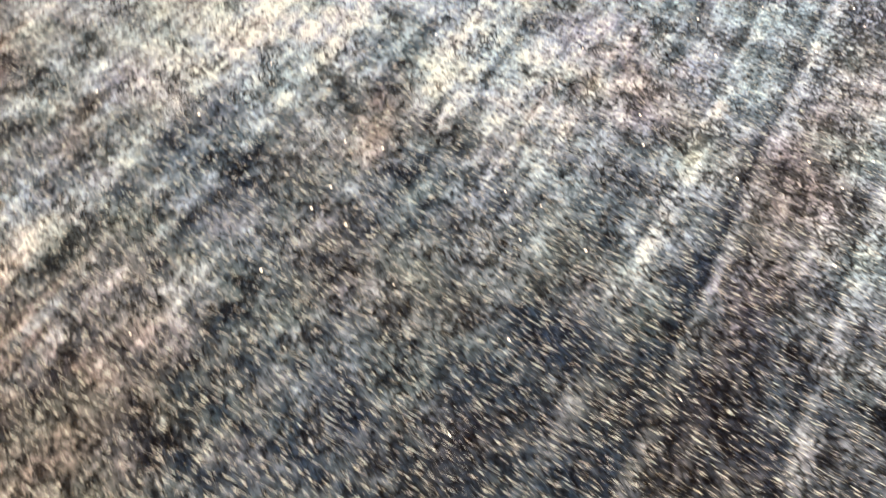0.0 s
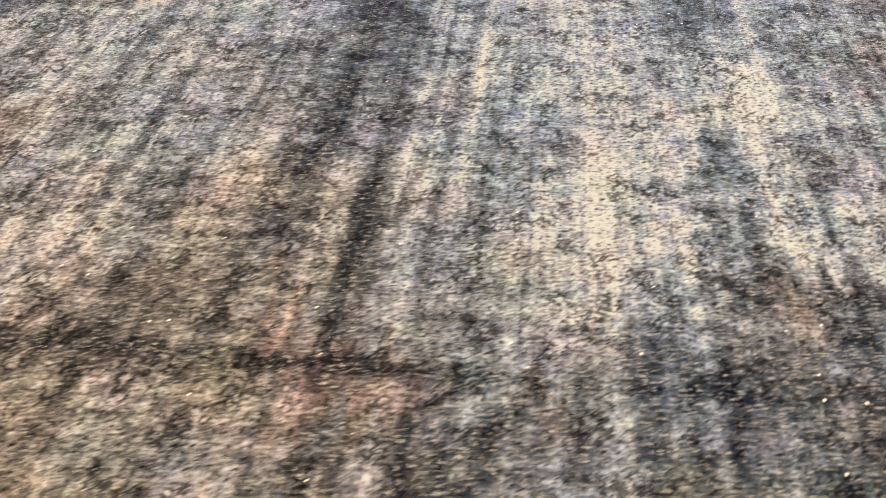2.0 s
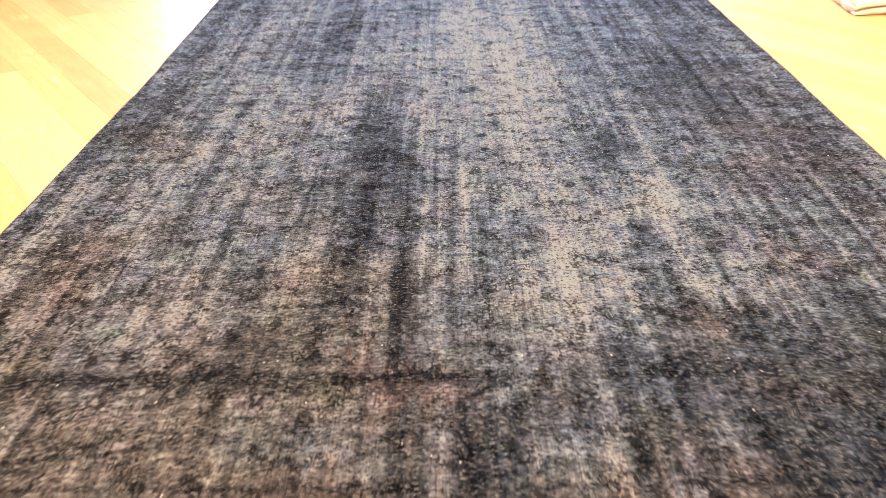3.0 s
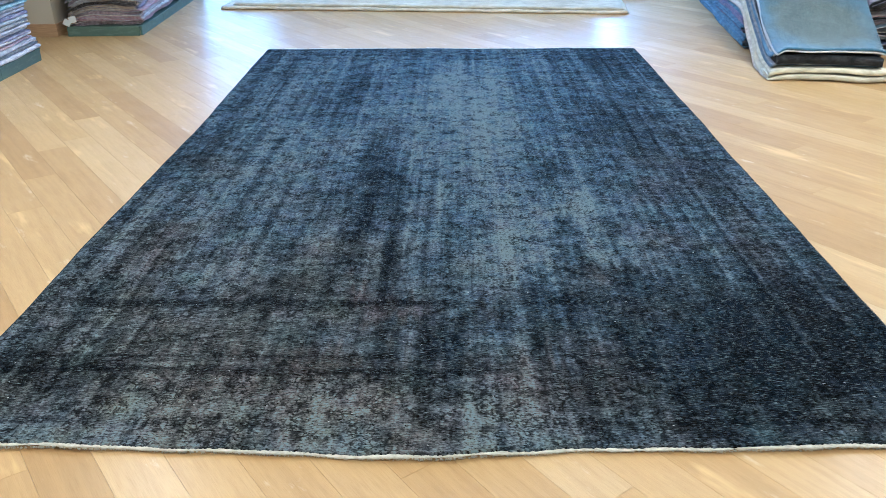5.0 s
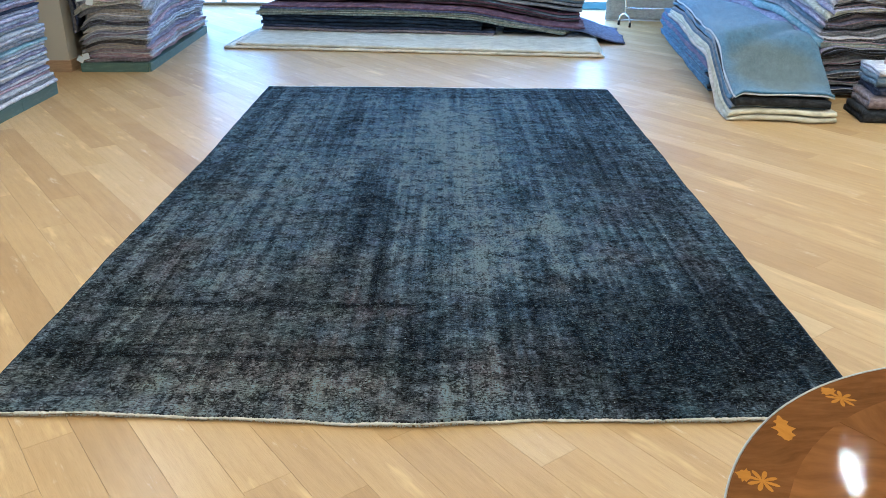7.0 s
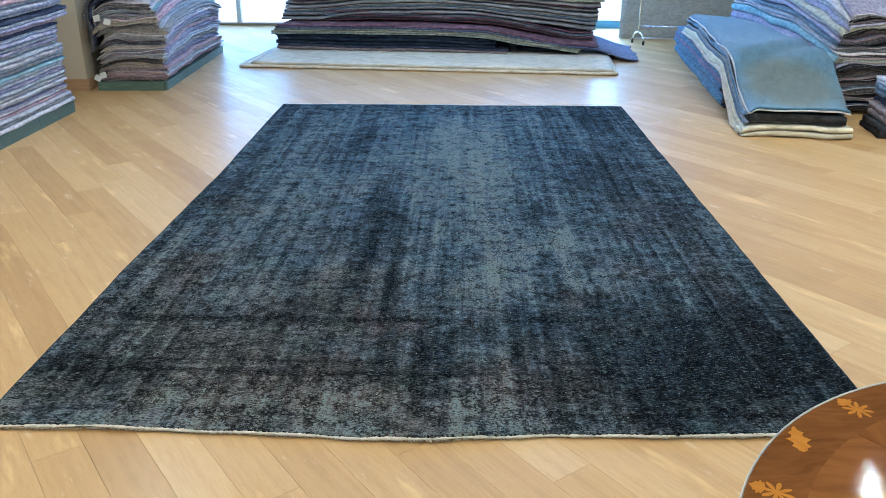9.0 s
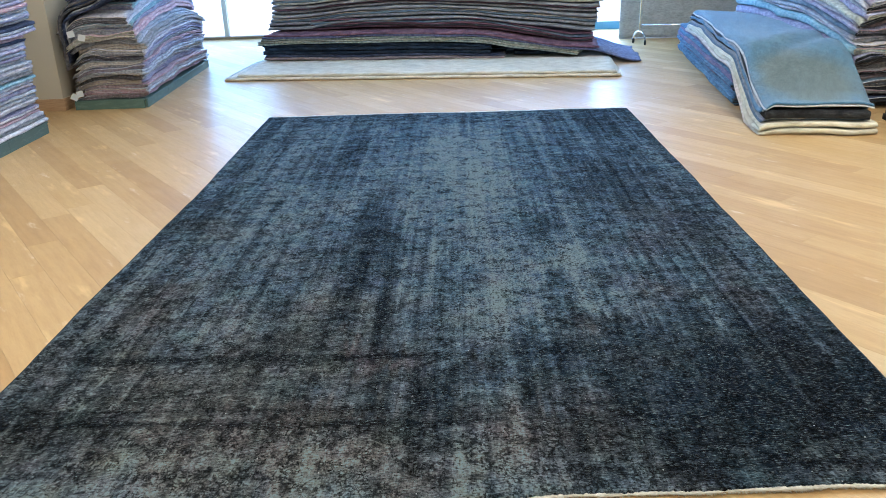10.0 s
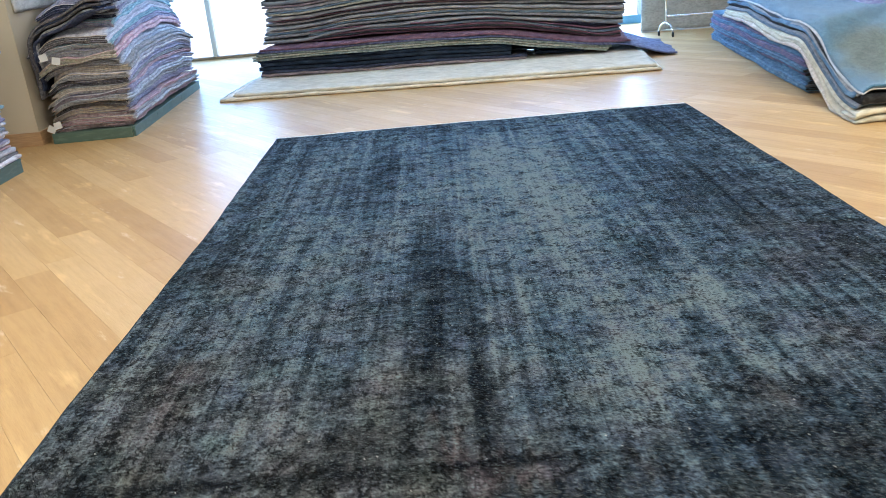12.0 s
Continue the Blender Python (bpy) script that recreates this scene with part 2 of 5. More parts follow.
def mesh_part(name, verts, faces, mat, parent=None, label="", smooth=True):
    me = bpy.data.meshes.new(name)
    me.from_pydata([tuple(v) for v in verts], [], faces)
    me.materials.append(mat)
    if smooth:
        me.polygons.foreach_set("use_smooth", [True] * len(me.polygons))
    me.update()
    ob = new(name, me)
    ob.parent = parent
    return tagged(ob, label) if label else ob


def box(x0, y0, z0, x1, y1, z1, bevel=0.0):
    bm = bmesh.new()
    bmesh.ops.create_cube(bm, size=1)
    for v in bm.verts:
        v.co = (x0 + (v.co.x + 0.5) * (x1 - x0), y0 + (v.co.y + 0.5) * (y1 - y0), z0 + (v.co.z + 0.5) * (z1 - z0))
    if bevel:
        bmesh.ops.bevel(bm, geom=bm.edges[:], offset=bevel, segments=2, affect="EDGES", profile=0.6)
    return bm


def turned(profile, segments=48):
    """A body of revolution round z from (radius, height) pairs."""
    bm = bmesh.new()
    rings = []
    for r, z in profile:
        rings.append([bm.verts.new((r * math.cos(2 * math.pi * k / segments), r * math.sin(2 * math.pi * k / segments), z)) for k in range(segments)])
    for a, b in zip(rings, rings[1:]):
        for k in range(segments):
            bm.faces.new((a[k], a[(k + 1) % segments], b[(k + 1) % segments], b[k]))
    bm.faces.new(rings[-1])
    bm.faces.new(rings[0][::-1])
    return bm


def hoop(profile, segments=64):
    """A ring round z: a closed (radius, height) section turned all the way round."""
    bm = bmesh.new()
    rings = [[bm.verts.new((r * math.cos(2 * math.pi * k / segments), r * math.sin(2 * math.pi * k / segments), z)) for r, z in profile] for k in range(segments)]
    n = len(profile)
    for k in range(segments):
        a, b = rings[k], rings[(k + 1) % segments]
        for j in range(n):
            bm.faces.new((a[j], b[j], b[(j + 1) % n], a[(j + 1) % n]))
    return bm


def tube(points, radius, sides=10):
    """A round bar along a line of points."""
    bm = bmesh.new()
    pts = [Vector(p) for p in points]
    rings = []
    for k, p in enumerate(pts):
        way = (pts[min(k + 1, len(pts) - 1)] - pts[max(k - 1, 0)]).normalized()
        side = way.orthogonal().normalized() if k == 0 else (side - way * side.dot(way)).normalized()
        up = way.cross(side)
        rings.append([bm.verts.new(p + radius * (math.cos(a) * side + math.sin(a) * up)) for a in (2 * math.pi * j / sides for j in range(sides))])
    for a, b in zip(rings, rings[1:]):
        for j in range(sides):
            bm.faces.new((a[j], a[(j + 1) % sides], b[(j + 1) % sides], b[j]))
    bm.faces.new(rings[0][::-1])
    bm.faces.new(rings[-1])
    return bm


def empty(name, m):
    ob = new(name)
    ob.empty_display_size = 0.1
    ob.matrix_world = m
    return ob


def smooth_line(points, step=0.04):
    """A rounded line through a few points (Catmull-Rom), at even steps."""
    p = [np.array(q, float) for q in points]
    p = [2 * p[0] - p[1], *p, 2 * p[-1] - p[-2]]
    out = []
    for a, b, c, d in zip(p, p[1:], p[2:], p[3:]):
        n = max(2, int(np.linalg.norm(c - b) / step))
        for k in range(n):
            t = k / n
            out.append(0.5 * (2 * b + (c - a) * t + (2 * a - 5 * b + 4 * c - d) * t**2 + (3 * b - a - 3 * c + d) * t**3))
    return np.array([*out, p[-2]])


def serpentine(depth, thick, layers, rng):
    """The line of a cloth folded over and over: across, round, and back."""
    pts, gap = [], thick * 1.12
    wob = rng.uniform(0, 6.28, 2)
    for k in range(layers):
        front, back = rng.uniform(0, 0.02), depth - rng.uniform(0, 0.05)
        ys = np.linspace(back, front, 9) if k % 2 == 0 else np.linspace(front, back, 9)
        z = thick / 2 + k * gap
        pts += [(y, z) for y in ys]
        if k < layers - 1:
            y, s = (front, -1) if k % 2 == 0 else (back, 1)
            pts += [(y + s * gap * 0.5 * math.cos(a), z + gap * 0.5 + gap * 0.5 * math.sin(a)) for a in np.radians([-65, -25, 25, 65])]
    pts = np.array(pts)
    pts[:, 1] += 0.0035 * (np.sin(pts[:, 0] * 9 / max(depth, 0.5) + wob[0]) + 0.7 * np.sin(pts[:, 0] * 31 + wob[1]))
    return pts


def strip(line, thick, width, cells, rng, ragged=0.01, wave=0.004):
    """A cloth: the line (y, z) thickened and drawn out along x, with soft waves and uneven side edges. Vertices and faces."""
    way = np.gradient(line, axis=0)
    way /= np.linalg.norm(way, axis=1)[:, None] + 1e-9
    normal = np.stack([-way[:, 1], way[:, 0]], 1)
    half = thick * 0.47
    ring = np.concatenate([line + half * normal, (line - half * normal)[::-1]])
    n, cols = len(ring), cells + 1
    xs = np.linspace(0, width, cols)
    phase = rng.uniform(0, 6.28, 6)
    slot = np.concatenate([np.linspace(0, 1, len(line)), np.linspace(1, 0, len(line))])
    rag = ragged * (np.sin(slot * 17 + phase[0]) + np.sin(slot * 41 + phase[1]))
    v = np.zeros((cols, n, 3))
    share = (xs / width)[:, None]
    v[:, :, 0] = xs[:, None] + rag[None] * np.where(share < 0.5, 1 - 2 * share, 2 * share - 1) * np.where(share < 0.5, -1, 1)
    w = np.sin(xs * 9 + phase[2])[:, None] + 0.6 * np.sin((xs * 23 + phase[3])[:, None] + 4 * slot[None])
    v[:, :, 1] = ring[None, :, 0] + wave * 1.6 * w
    v[:, :, 2] = ring[None, :, 1] + wave * 0.5 * (np.sin(xs[:, None] * 13 + phase[4] + ring[None, :, 0] * 5) + 1)
    faces = []
    for a in range(cells):
        for k in range(n):
            j = (k + 1) % n
            faces.append((a * n + k, a * n + j, (a + 1) * n + j, (a + 1) * n + k))
    m = len(line)
    for a in (0, cells):
        for k in range(m - 1):
            q = (a * n + k, a * n + n - 1 - k, a * n + n - 2 - k, a * n + k + 1)
            faces.append(q if a == 0 else q[::-1])
    return v.reshape(-1, 3), faces


def pile(frame_m, pieces, width, depth, z0, rng, sag, name, category, group, lean=None, cells=10, edges=None, jitter=0.015, wave=0.0045, fray=0, hems=None):
    """A stack of folded cloths. pieces: (cloth key, thickness of a fold, folds, label). Each cloth is a thing of its own."""
    z, made = z0, []
    for count, (key, thick, folds, label) in enumerate(pieces):
        w, d = width + rng.uniform(-1.2, 0.8) * jitter, depth + rng.uniform(-1, 0.6) * 1.4 * jitter
        dx, dy = rng.uniform(-jitter, jitter), rng.uniform(-0.9, 0.9) * max(0.014, 0.6 * jitter)
        line = serpentine(d, thick, folds, rng)
        verts, faces = strip(line, thick, w, cells, rng, 0.003, wave)
        verts[:, 0] += dx
        verts[:, 1] += dy
        top = z + verts[:, 2]
        if lean:
            lx, ly, cut = lean(z)
            verts[:, 0] = verts[:, 0] * (1 - cut) + lx
            verts[:, 1] += ly
        verts[:, 2] = top + sag(verts[:, 0], verts[:, 1], top) - z
        ob = mesh_part(name, verts, faces, CLOTHS[key])
        ob.matrix_world = frame_m @ pose(0, 0, z)
        tagged(ob, label, category, group)
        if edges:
            # the cut side edges take the colours of a second cloth
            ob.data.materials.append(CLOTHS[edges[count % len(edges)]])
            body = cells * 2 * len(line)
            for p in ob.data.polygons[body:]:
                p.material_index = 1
        if hems:
            # the stitched selvedge of the cut end, along the uppermost fold
            n = len(line)
            ring = verts[: 2 * n] if fray > 0 else verts[-2 * n:]
            upper, under = ring[n - 9 : n], ring[n : n + 9][::-1]
            run = upper if upper[:, 2].mean() > under[:, 2].mean() else under
            part("hem", tube([p + (-0.001 if fray > 0 else 0.001, 0, -0.0015) for p in run], 0.0034, 6), CLOTHS[hems[count % len(hems)]], ob, "pale stitched hem", smooth=True)
        if fray:
            # loose threads along the cut end
            tv, tf = [], []
            end, way = (verts[: 2 * len(line)], 1) if fray > 0 else (verts[-2 * len(line):], -1)
            for q in rng.integers(0, len(end), abs(fray)):
                p, n, out = end[q], len(tv), rng.uniform(0.008, 0.026)
                side, fall = rng.uniform(-0.010, 0.010), rng.uniform(0.002, 0.014)
                tv += [p + (0.004 * way, -0.0016, 0), p + (0.004 * way, 0.0016, 0), p + (0.004 * way, 0, 0.0022), p + (-out * way, side, -fall)]
                tf += [(n, n + 1, n + 3), (n + 1, n + 2, n + 3), (n + 2, n, n + 3)]
            tagged(mesh_part("fringe", tv, tf, CLOTHS["beige"], ob), kind="stuff")
        made.append(ob)
        z += thick * 1.12 * folds + 0.0025
    return made, z


def draped(frame_m, points, thick, width, mat, rng, name, label, category, group="", cells=16, wave=0.004, ragged=0.01, droop=(0.1, 0.0), swell=None, shift=0.0, flare=0.0, tuck=0.0, roll=0.0):
    """A cloth that lies along a line of (y, z) points, drawn out along x; its end may be tucked back under."""
    line = smooth_line(points, 0.025)
    if tuck:
        gap = 1.15 * thick
        bend = [(line[-1, 0] - 0.6 * gap * math.cos(a), line[-1, 1] - gap / 2 + gap / 2 * math.sin(a)) for a in np.radians([60, 20, -20, -60])]
        back = [(line[-1, 0] + f * tuck, line[-1, 1] - gap) for f in (0.05, 0.35, 0.7, 1.0)]
        line = np.concatenate([line, bend, back])
    verts, faces = strip(line, thick, width, 2 * cells, rng, ragged, wave)
    fall = np.clip(1 - verts[:, 0] / droop[0], 0, 1) ** 2 * droop[1]
    verts[:, 2] = np.maximum(verts[:, 2] - fall, np.minimum(verts[:, 2], 0.008))
    verts[:, 2] -= np.where(verts[:, 1] > -0.8, 1.0, 0.5) * roll * np.clip((verts[:, 0] - width + 0.09) / 0.09, 0, 1) ** 2
    # the lying part is wider than the hanging end
    verts[:, 0] *= 1 + flare * (0.62 * np.clip((verts[:, 1] + 0.86) / 0.32, 0, 1) + 0.38 * np.clip((verts[:, 1] + 0.54) / 0.5, 0, 1))
    if swell:
        verts[:, 2] += swell(verts[:, 0] + shift, verts[:, 1])
    ob = mesh_part(name, verts, faces, mat)
    ob.matrix_world = frame_m
    return tagged(ob, label, category, group)


# ---------------------------------------------------------------- the shop's shell
X0, X1, Y0, Y1, HIGH = -2.6, 5.5, -4.2, 9.7, 3.0


def shell(name, bm, mat, label, category):
    return tagged(part(name, bm, mat), label, category, "", "structure")


floor = shell("floor", box(X0 - 0.2, Y0 - 0.2, -0.12, X1 + 0.2, Y1 + 0.1, -0.012), BASEWOOD, "diagonal oak plank floor, varnished and worn", "floor")
shell("ceiling", box(X0, Y0, HIGH, X1, Y1, HIGH + 0.15), CEILING, "plain white painted ceiling", "ceiling")
shell("wall_west", box(X0 - 0.2, Y0, 0, X0, Y1, HIGH), WALL, "plain cream painted wall", "wall")
shell("wall_east", box(X1, Y0, 0, X1 + 0.2, Y1, HIGH), WALL, "plain cream painted wall", "wall")
shell("wall_south", box(X0 - 0.2, Y0 - 0.2, 0, X1 + 0.2, Y0, HIGH), WALL, "plain cream painted wall", "wall")
shell("wall_partition", box(X0, 5.125, 0, -1.845, 7.9, HIGH), WALL, "cream painted wall corner beside the stacked blankets", "wall")
shell("wall_north", box(4.6, Y1, 0, X1 + 0.2, Y1 + 0.2, HIGH), WALL, "plain cream painted wall", "wall")
shell("baseboard", box(X0, 5.108, 0, -1.829, 5.1245, 0.10, 0.003), BASEWOOD, "honey-coloured wooden baseboard", "baseboard")
shell("baseboard", box(-1.8445, 5.125, 0, -1.829, 7.9, 0.10, 0.003), BASEWOOD, "honey-coloured wooden baseboard", "baseboard")

# shop window: rails, mullions and panes
window = tagged(empty("window_1", pose(0, Y1, 0)), "floor-to-ceiling shop window in a grey metal frame", "window", "", "structure")
part("bottom_rail", box(X0, -0.02, 0, 4.6, 0.1, 0.03, 0.004), metal("bronze_rail", (0.30, 0.24, 0.17), 0.4), window)
SILL = plaster("blue_grey_sill_paint", (0.18, 0.36, 0.50))
part("window_sill", box(2.45, -0.09, 0, 4.5, -0.022, 0.095, 0.004), SILL, window, "blue-grey painted low sill")
part("top_rail", box(X0, -0.02, 2.82, 4.6, 0.1, HIGH, 0.004), ALUMINIUM, window)
MULLIONS = [-2.57, -1.64, -0.3, 1.05, 2.4, 3.72, 4.57]
for mx in MULLIONS:
    part("mullion", box(mx - 0.03, -0.01, 0.03, mx + 0.03, 0.09, 2.82, 0.003), ALUMINIUM, window)
for a, b in zip(MULLIONS, MULLIONS[1:]):
    pane = part("pane", box(a + 0.03, 0.035, 0.03, b - 0.03, 0.045, 2.82), GLASS, window)
    pane.visible_shadow = False
shell("pavement", box(-60, Y1 + 0.12, -0.5, 60, 80, -0.06), PAVING, "pale sunlit paving outside the shop window", "pavement")

# lamps in the ceiling
mL, _, bL = material("lamp_glow", 0.5)
bL.inputs["Emission Color"].default_value, bL.inputs["Emission Strength"].default_value = (1, 0.88, 0.71, 1), 25.0
LAMPGLOW = mL
LAMPRIM = material("white_lamp_rim", 0.4, 0, (0.8, 0.8, 0.78))[0]
for lx, ly, watts in LAMPS:
    lamp = tagged(empty("ceiling_light", pose(lx, ly, HIGH)), "round white recessed ceiling light with a warm glow", "ceiling light", "ceiling lights")
    part("diffuser", turned([(0.055, -0.02), (0.055, -0.012), (0.01, -0.012)], 32), LAMPGLOW, lamp)
    part("rim", hoop([(0.058, -0.03), (0.08, -0.03), (0.09, -0.02), (0.09, -0.001), (0.058, -0.001)], 40), LAMPRIM, lamp)


# ---------------------------------------------------------------- the large rug
RW, RL, RT = 2.75, 4.573, 0.012
CELL = 0.0075


def ripple(s, seed, sizes):
    """A soft wandering line: sums of waves of falling length."""
    rng = np.random.default_rng(seed)
    return sum(a * np.sin(2 * np.pi * (s / l + rng.uniform())) for a, l in sizes)


def value_noise(x, y, lx, ly, seed):
    """Smooth random field with cells lx by ly, between 0 and 1."""
    rng = np.random.default_rng(seed)
    grid = rng.random((int(RW / lx) + 6, int(RL / ly) + 6))
    u, v = (x + 0.1) / lx + 1, (y + 0.1) / ly + 1
    i, j = np.floor(u).astype(int), np.floor(v).astype(int)
    i, j = np.clip(i, 0, grid.shape[0] - 2), np.clip(j, 0, grid.shape[1] - 2)
    a, b = np.clip(u - i, 0, 1), np.clip(v - j, 0, 1)
    a, b = a * a * (3 - 2 * a), b * b * (3 - 2 * b)
    return (grid[i, j] * (1 - a) + grid[i + 1, j] * a) * (1 - b) + (grid[i, j + 1] * (1 - a) + grid[i + 1, j + 1] * a) * b


def hill(d, sharp=2.0):
    return np.exp(-np.abs(d) ** sharp)


def rug_edge_near(x):
    return 0.018 - 0.037 * hill((x - 1.22) / 0.42) + 0.012 * np.clip((x - 2.2) / 0.4, 0, 1) + ripple(x, 5, ((0.003, 0.7), (0.002, 0.23)))


def rug_sides(x, y):
    """The long sides wander: how far the pile is shifted sideways."""
    west = 0.008 * hill((y - 2.95) / 0.5) - 0.028 / (1 + np.exp((y - 1.75) / 0.22)) + ripple(y, 8, ((0.0015, 0.9), (0.001, 0.31)))
    east = 0.008 + ripple(y, 9, ((0.002, 1.2), (0.001, 0.34)))
    return west * (1 - x / RW) + east * x / RW


def rug_edge_far(x):
    return ripple(x, 6, ((0.006, 1.4), (0.003, 0.45)))


def rug_dye(x, y):
    """The over-dyed pile's colour: worn lights, dark dye pools, lengthwise abrash and the ghost of an old border."""
    wear = np.full_like(x, 0.37)
    warm, red = np.zeros_like(x), np.zeros_like(x)
    # pools of dye and worn places, with frayed outlines
    jx = x + 0.05 * (value_noise(x, y, 0.05, 0.09, 40) - 0.5) + 0.03 * (value_noise(x, y, 0.02, 0.02, 41) - 0.5)
    jy = y + 0.22 * (value_noise(x, y, 0.017, 0.35, 42) - 0.5) + 0.10 * (value_noise(x, y, 0.06, 0.3, 44) - 0.5) + 0.05 * (value_noise(x, y, 0.03, 0.02, 43) - 0.5)
    for px, py, sx, sy, amount in POOLS:
        wear += (1.5 if amount < 0 else 1.35) * amount * hill((jx - px) / sx, 2.2) * hill((jy - py) / sy, 2.2)
    for px, py, sx, sy, w, r in TINTS:
        g = hill((jx - px) / sx) * hill((jy - py) / sy)
        warm += w * g
        red += r * g
    # lengthwise and crosswise abrash, finer and finer
    wear += 0.24 * (value_noise(x, y, 0.075, 1.3, 11) - 0.5) + 0.31 * (value_noise(x, y, 0.028, 0.8, 12) - 0.5) + 0.29 * (value_noise(x, y, 0.014, 0.6, 25) - 0.5)
    wear += 0.13 * (value_noise(x, y, 0.4, 0.04, 13) - 0.5) + 0.12 * (value_noise(x, y, 0.13, 0.12, 14) - 0.5)
    wear += 0.15 * (value_noise(x, y, 0.06, 0.035, 15) - 0.5) + 0.16 * (value_noise(x, y, 0.032, 0.017, 16) - 0.5)
    wear += 0.36 * (value_noise(x, y, 0.018, 0.011, 24) - 0.5) + 0.26 * (value_noise(x, y, 0.055, 0.012, 27) - 0.5)
    # the far half is rubbed to threads: long streaks crossed by short bars
    far = np.clip((y - 1.7) / 1.0, 0, 1)
    wear += far * (0.20 * (value_noise(x, y, 0.021, 1.1, 50) - 0.5) + 0.18 * (value_noise(x, y, 0.2, 0.085, 51) - 0.5) + 0.14 * (value_noise(x, y, 0.05, 0.06, 52) - 0.5))
    # lighter towards the far end, for grazing sheen; the dye lies deeper towards one side
    wear += 0.05 * y / RL - 0.05 * np.clip((x - 2.0) / 0.6, 0, 1) - 0.10 * np.clip((1.1 - y) / 0.6, 0, 1) * np.clip((x - 1.7) / 0.5, 0, 1)
    warm += 0.55 * (value_noise(x, y, 0.14, 0.16, 18) - 0.5) * (1.35 - y / RL)
    red += 0.12 * np.clip(value_noise(x, y, 0.11, 0.10, 23) - 0.62, 0, 1) * 2
    # pale lengthwise creases in the middle
    for cx, half, y0, y1, amount in CREASES:
        span = 1 / (1 + np.exp(-(y - y0) / 0.06)) / (1 + np.exp((y - y1) / 0.1))
        wear += amount * span * hill((x - cx - 0.010 * np.sin(y * 2)) / half) * (0.3 + 1.3 * value_noise(x, y, 0.2, 0.07, 19))
    # lines of the old border: across both ends, and thin ones along the sides
    patchy = 0.35 + 1.1 * value_noise(x, y, 0.12, 0.12, 21)
    for inset, half, amount in ((0.745, 0.024, 0.36), (0.424, 0.007, 0.30), (0.352, 0.017, 0.42), (0.095, 0.006, 0.22)):
        inside = (x > inset * 0.25) & (x < RW - inset * 0.25)
        fade = 1 - 0.45 * np.clip((x - 1.3) / 0.5, 0, 1) if inset > 0.7 else 1.0
        wear -= amount * fade * patchy * inside * hill((y - inset) / half)
        wear -= 0.4 * amount * patchy * inside * hill((RL - y - inset) / half)
    for at, half, amount in ((0.137, 0.006, 0.34), (0.308, 0.007, 0.46), (0.41, 0.006, 0.32)):
        lines = np.clip(2.2 * value_noise(x, y, 0.09, 0.16, 26) - 0.55, 0, 1) * ((y > at) & (y < RL - at))
        for gap in (x - 0.012 * np.sin(y * 1.7), RW - x + 0.012 * np.sin(y * 2.1)):
            wear -= amount * lines * hill((gap - at) / half)
            wear += 0.45 * amount * lines * hill((gap - at + 2.4 * half) / (1.5 * half))
    wear -= 0.10 * hill((y - 0.40) / 0.20, 4) * (0.6 + 0.8 * value_noise(x, y, 0.3, 0.1, 28)) + 0.05 * hill((y - 0.75) / 0.12, 4)
    # the end beside the cord is worn
    wear += 0.075 * hill(y / 0.085, 4) * (0.5 + value_noise(x, y, 0.14, 0.2, 29))
    wear = 0.365 + 1.12 * (wear - 0.37)
    wear = np.where(wear > 0.5, 0.5 + 0.75 * (wear - 0.5), wear)
    wear = np.where(wear < 0.22, 0.22 + 0.45 * (wear - 0.22), wear)
    return np.clip(wear, 0, 1), np.clip(warm, 0, 1), np.clip(red, 0, 1)


POOLS, TINTS, CREASES = [], [], []


def pool(px, py, sx, sy, amount):
    """A pool of dye (amount below 0) or a worn place (above 0): its middle, its reach and its strength."""
    POOLS.append((px, py, sx, sy, amount))


def tinge(px, py, sx, sy, brown, rose):
    """A place where the old colours show through."""
    TINTS.append((px, py, sx, sy, brown, rose))


def crease(cx, half, y0, y1, amount):
    """A pale lengthwise rub mark."""
    CREASES.append((cx, half, y0, y1, amount))


# dark dye
pool(0.35, 0.6, 0.45, 0.22, -0.055)
pool(2.35, 0.5, 0.48, 0.36, -0.07)
pool(1.08, 1.92, 0.11, 0.19, -0.19)
pool(1.12, 1.6, 0.1, 0.55, -0.07)
pool(1.035, 1.25, 0.042, 0.42, -0.33)
pool(1.175, 1.25, 0.032, 0.42, -0.33)
pool(1.11, 1.6, 0.09, 0.25, -0.12)
pool(1.46, 1.38, 0.12, 0.13, -0.17)
pool(1.735, 1.6, 0.05, 0.05, -0.26)
pool(1.83, 1.33, 0.045, 0.12, -0.18)
pool(1.86, 2, 0.08, 0.18, -0.22)
pool(2.3, 2.75, 0.24, 0.5, -0.17)
pool(2.5, 2.05, 0.2, 0.45, -0.14)
pool(2.02, 0.95, 0.18, 0.08, -0.18)
pool(2.06, 0.84, 0.06, 0.1, -0.16)
pool(1.49, 0.67, 0.07, 0.05, -0.15)
pool(1.36, 0.55, 0.07, 0.1, -0.2)
pool(2, 0.55, 0.2, 0.1, -0.12)
pool(2.56, 0.4, 0.24, 0.26, -0.15)
pool(0.56, 3.1, 0.16, 0.35, -0.1)
pool(0.86, 3.6, 0.1, 0.3, -0.12)
pool(1.21, 3.8, 0.05, 0.25, -0.1)
pool(2.5, 4.1, 0.3, 0.4, -0.16)
pool(0.11, 2.05, 0.08, 0.25, -0.14)
pool(0.3, 1.16, 0.06, 0.12, -0.12)
pool(0.16, 0.35, 0.2, 0.07, -0.18)
pool(1.315, 0.1, 0.06, 0.15, -0.2)
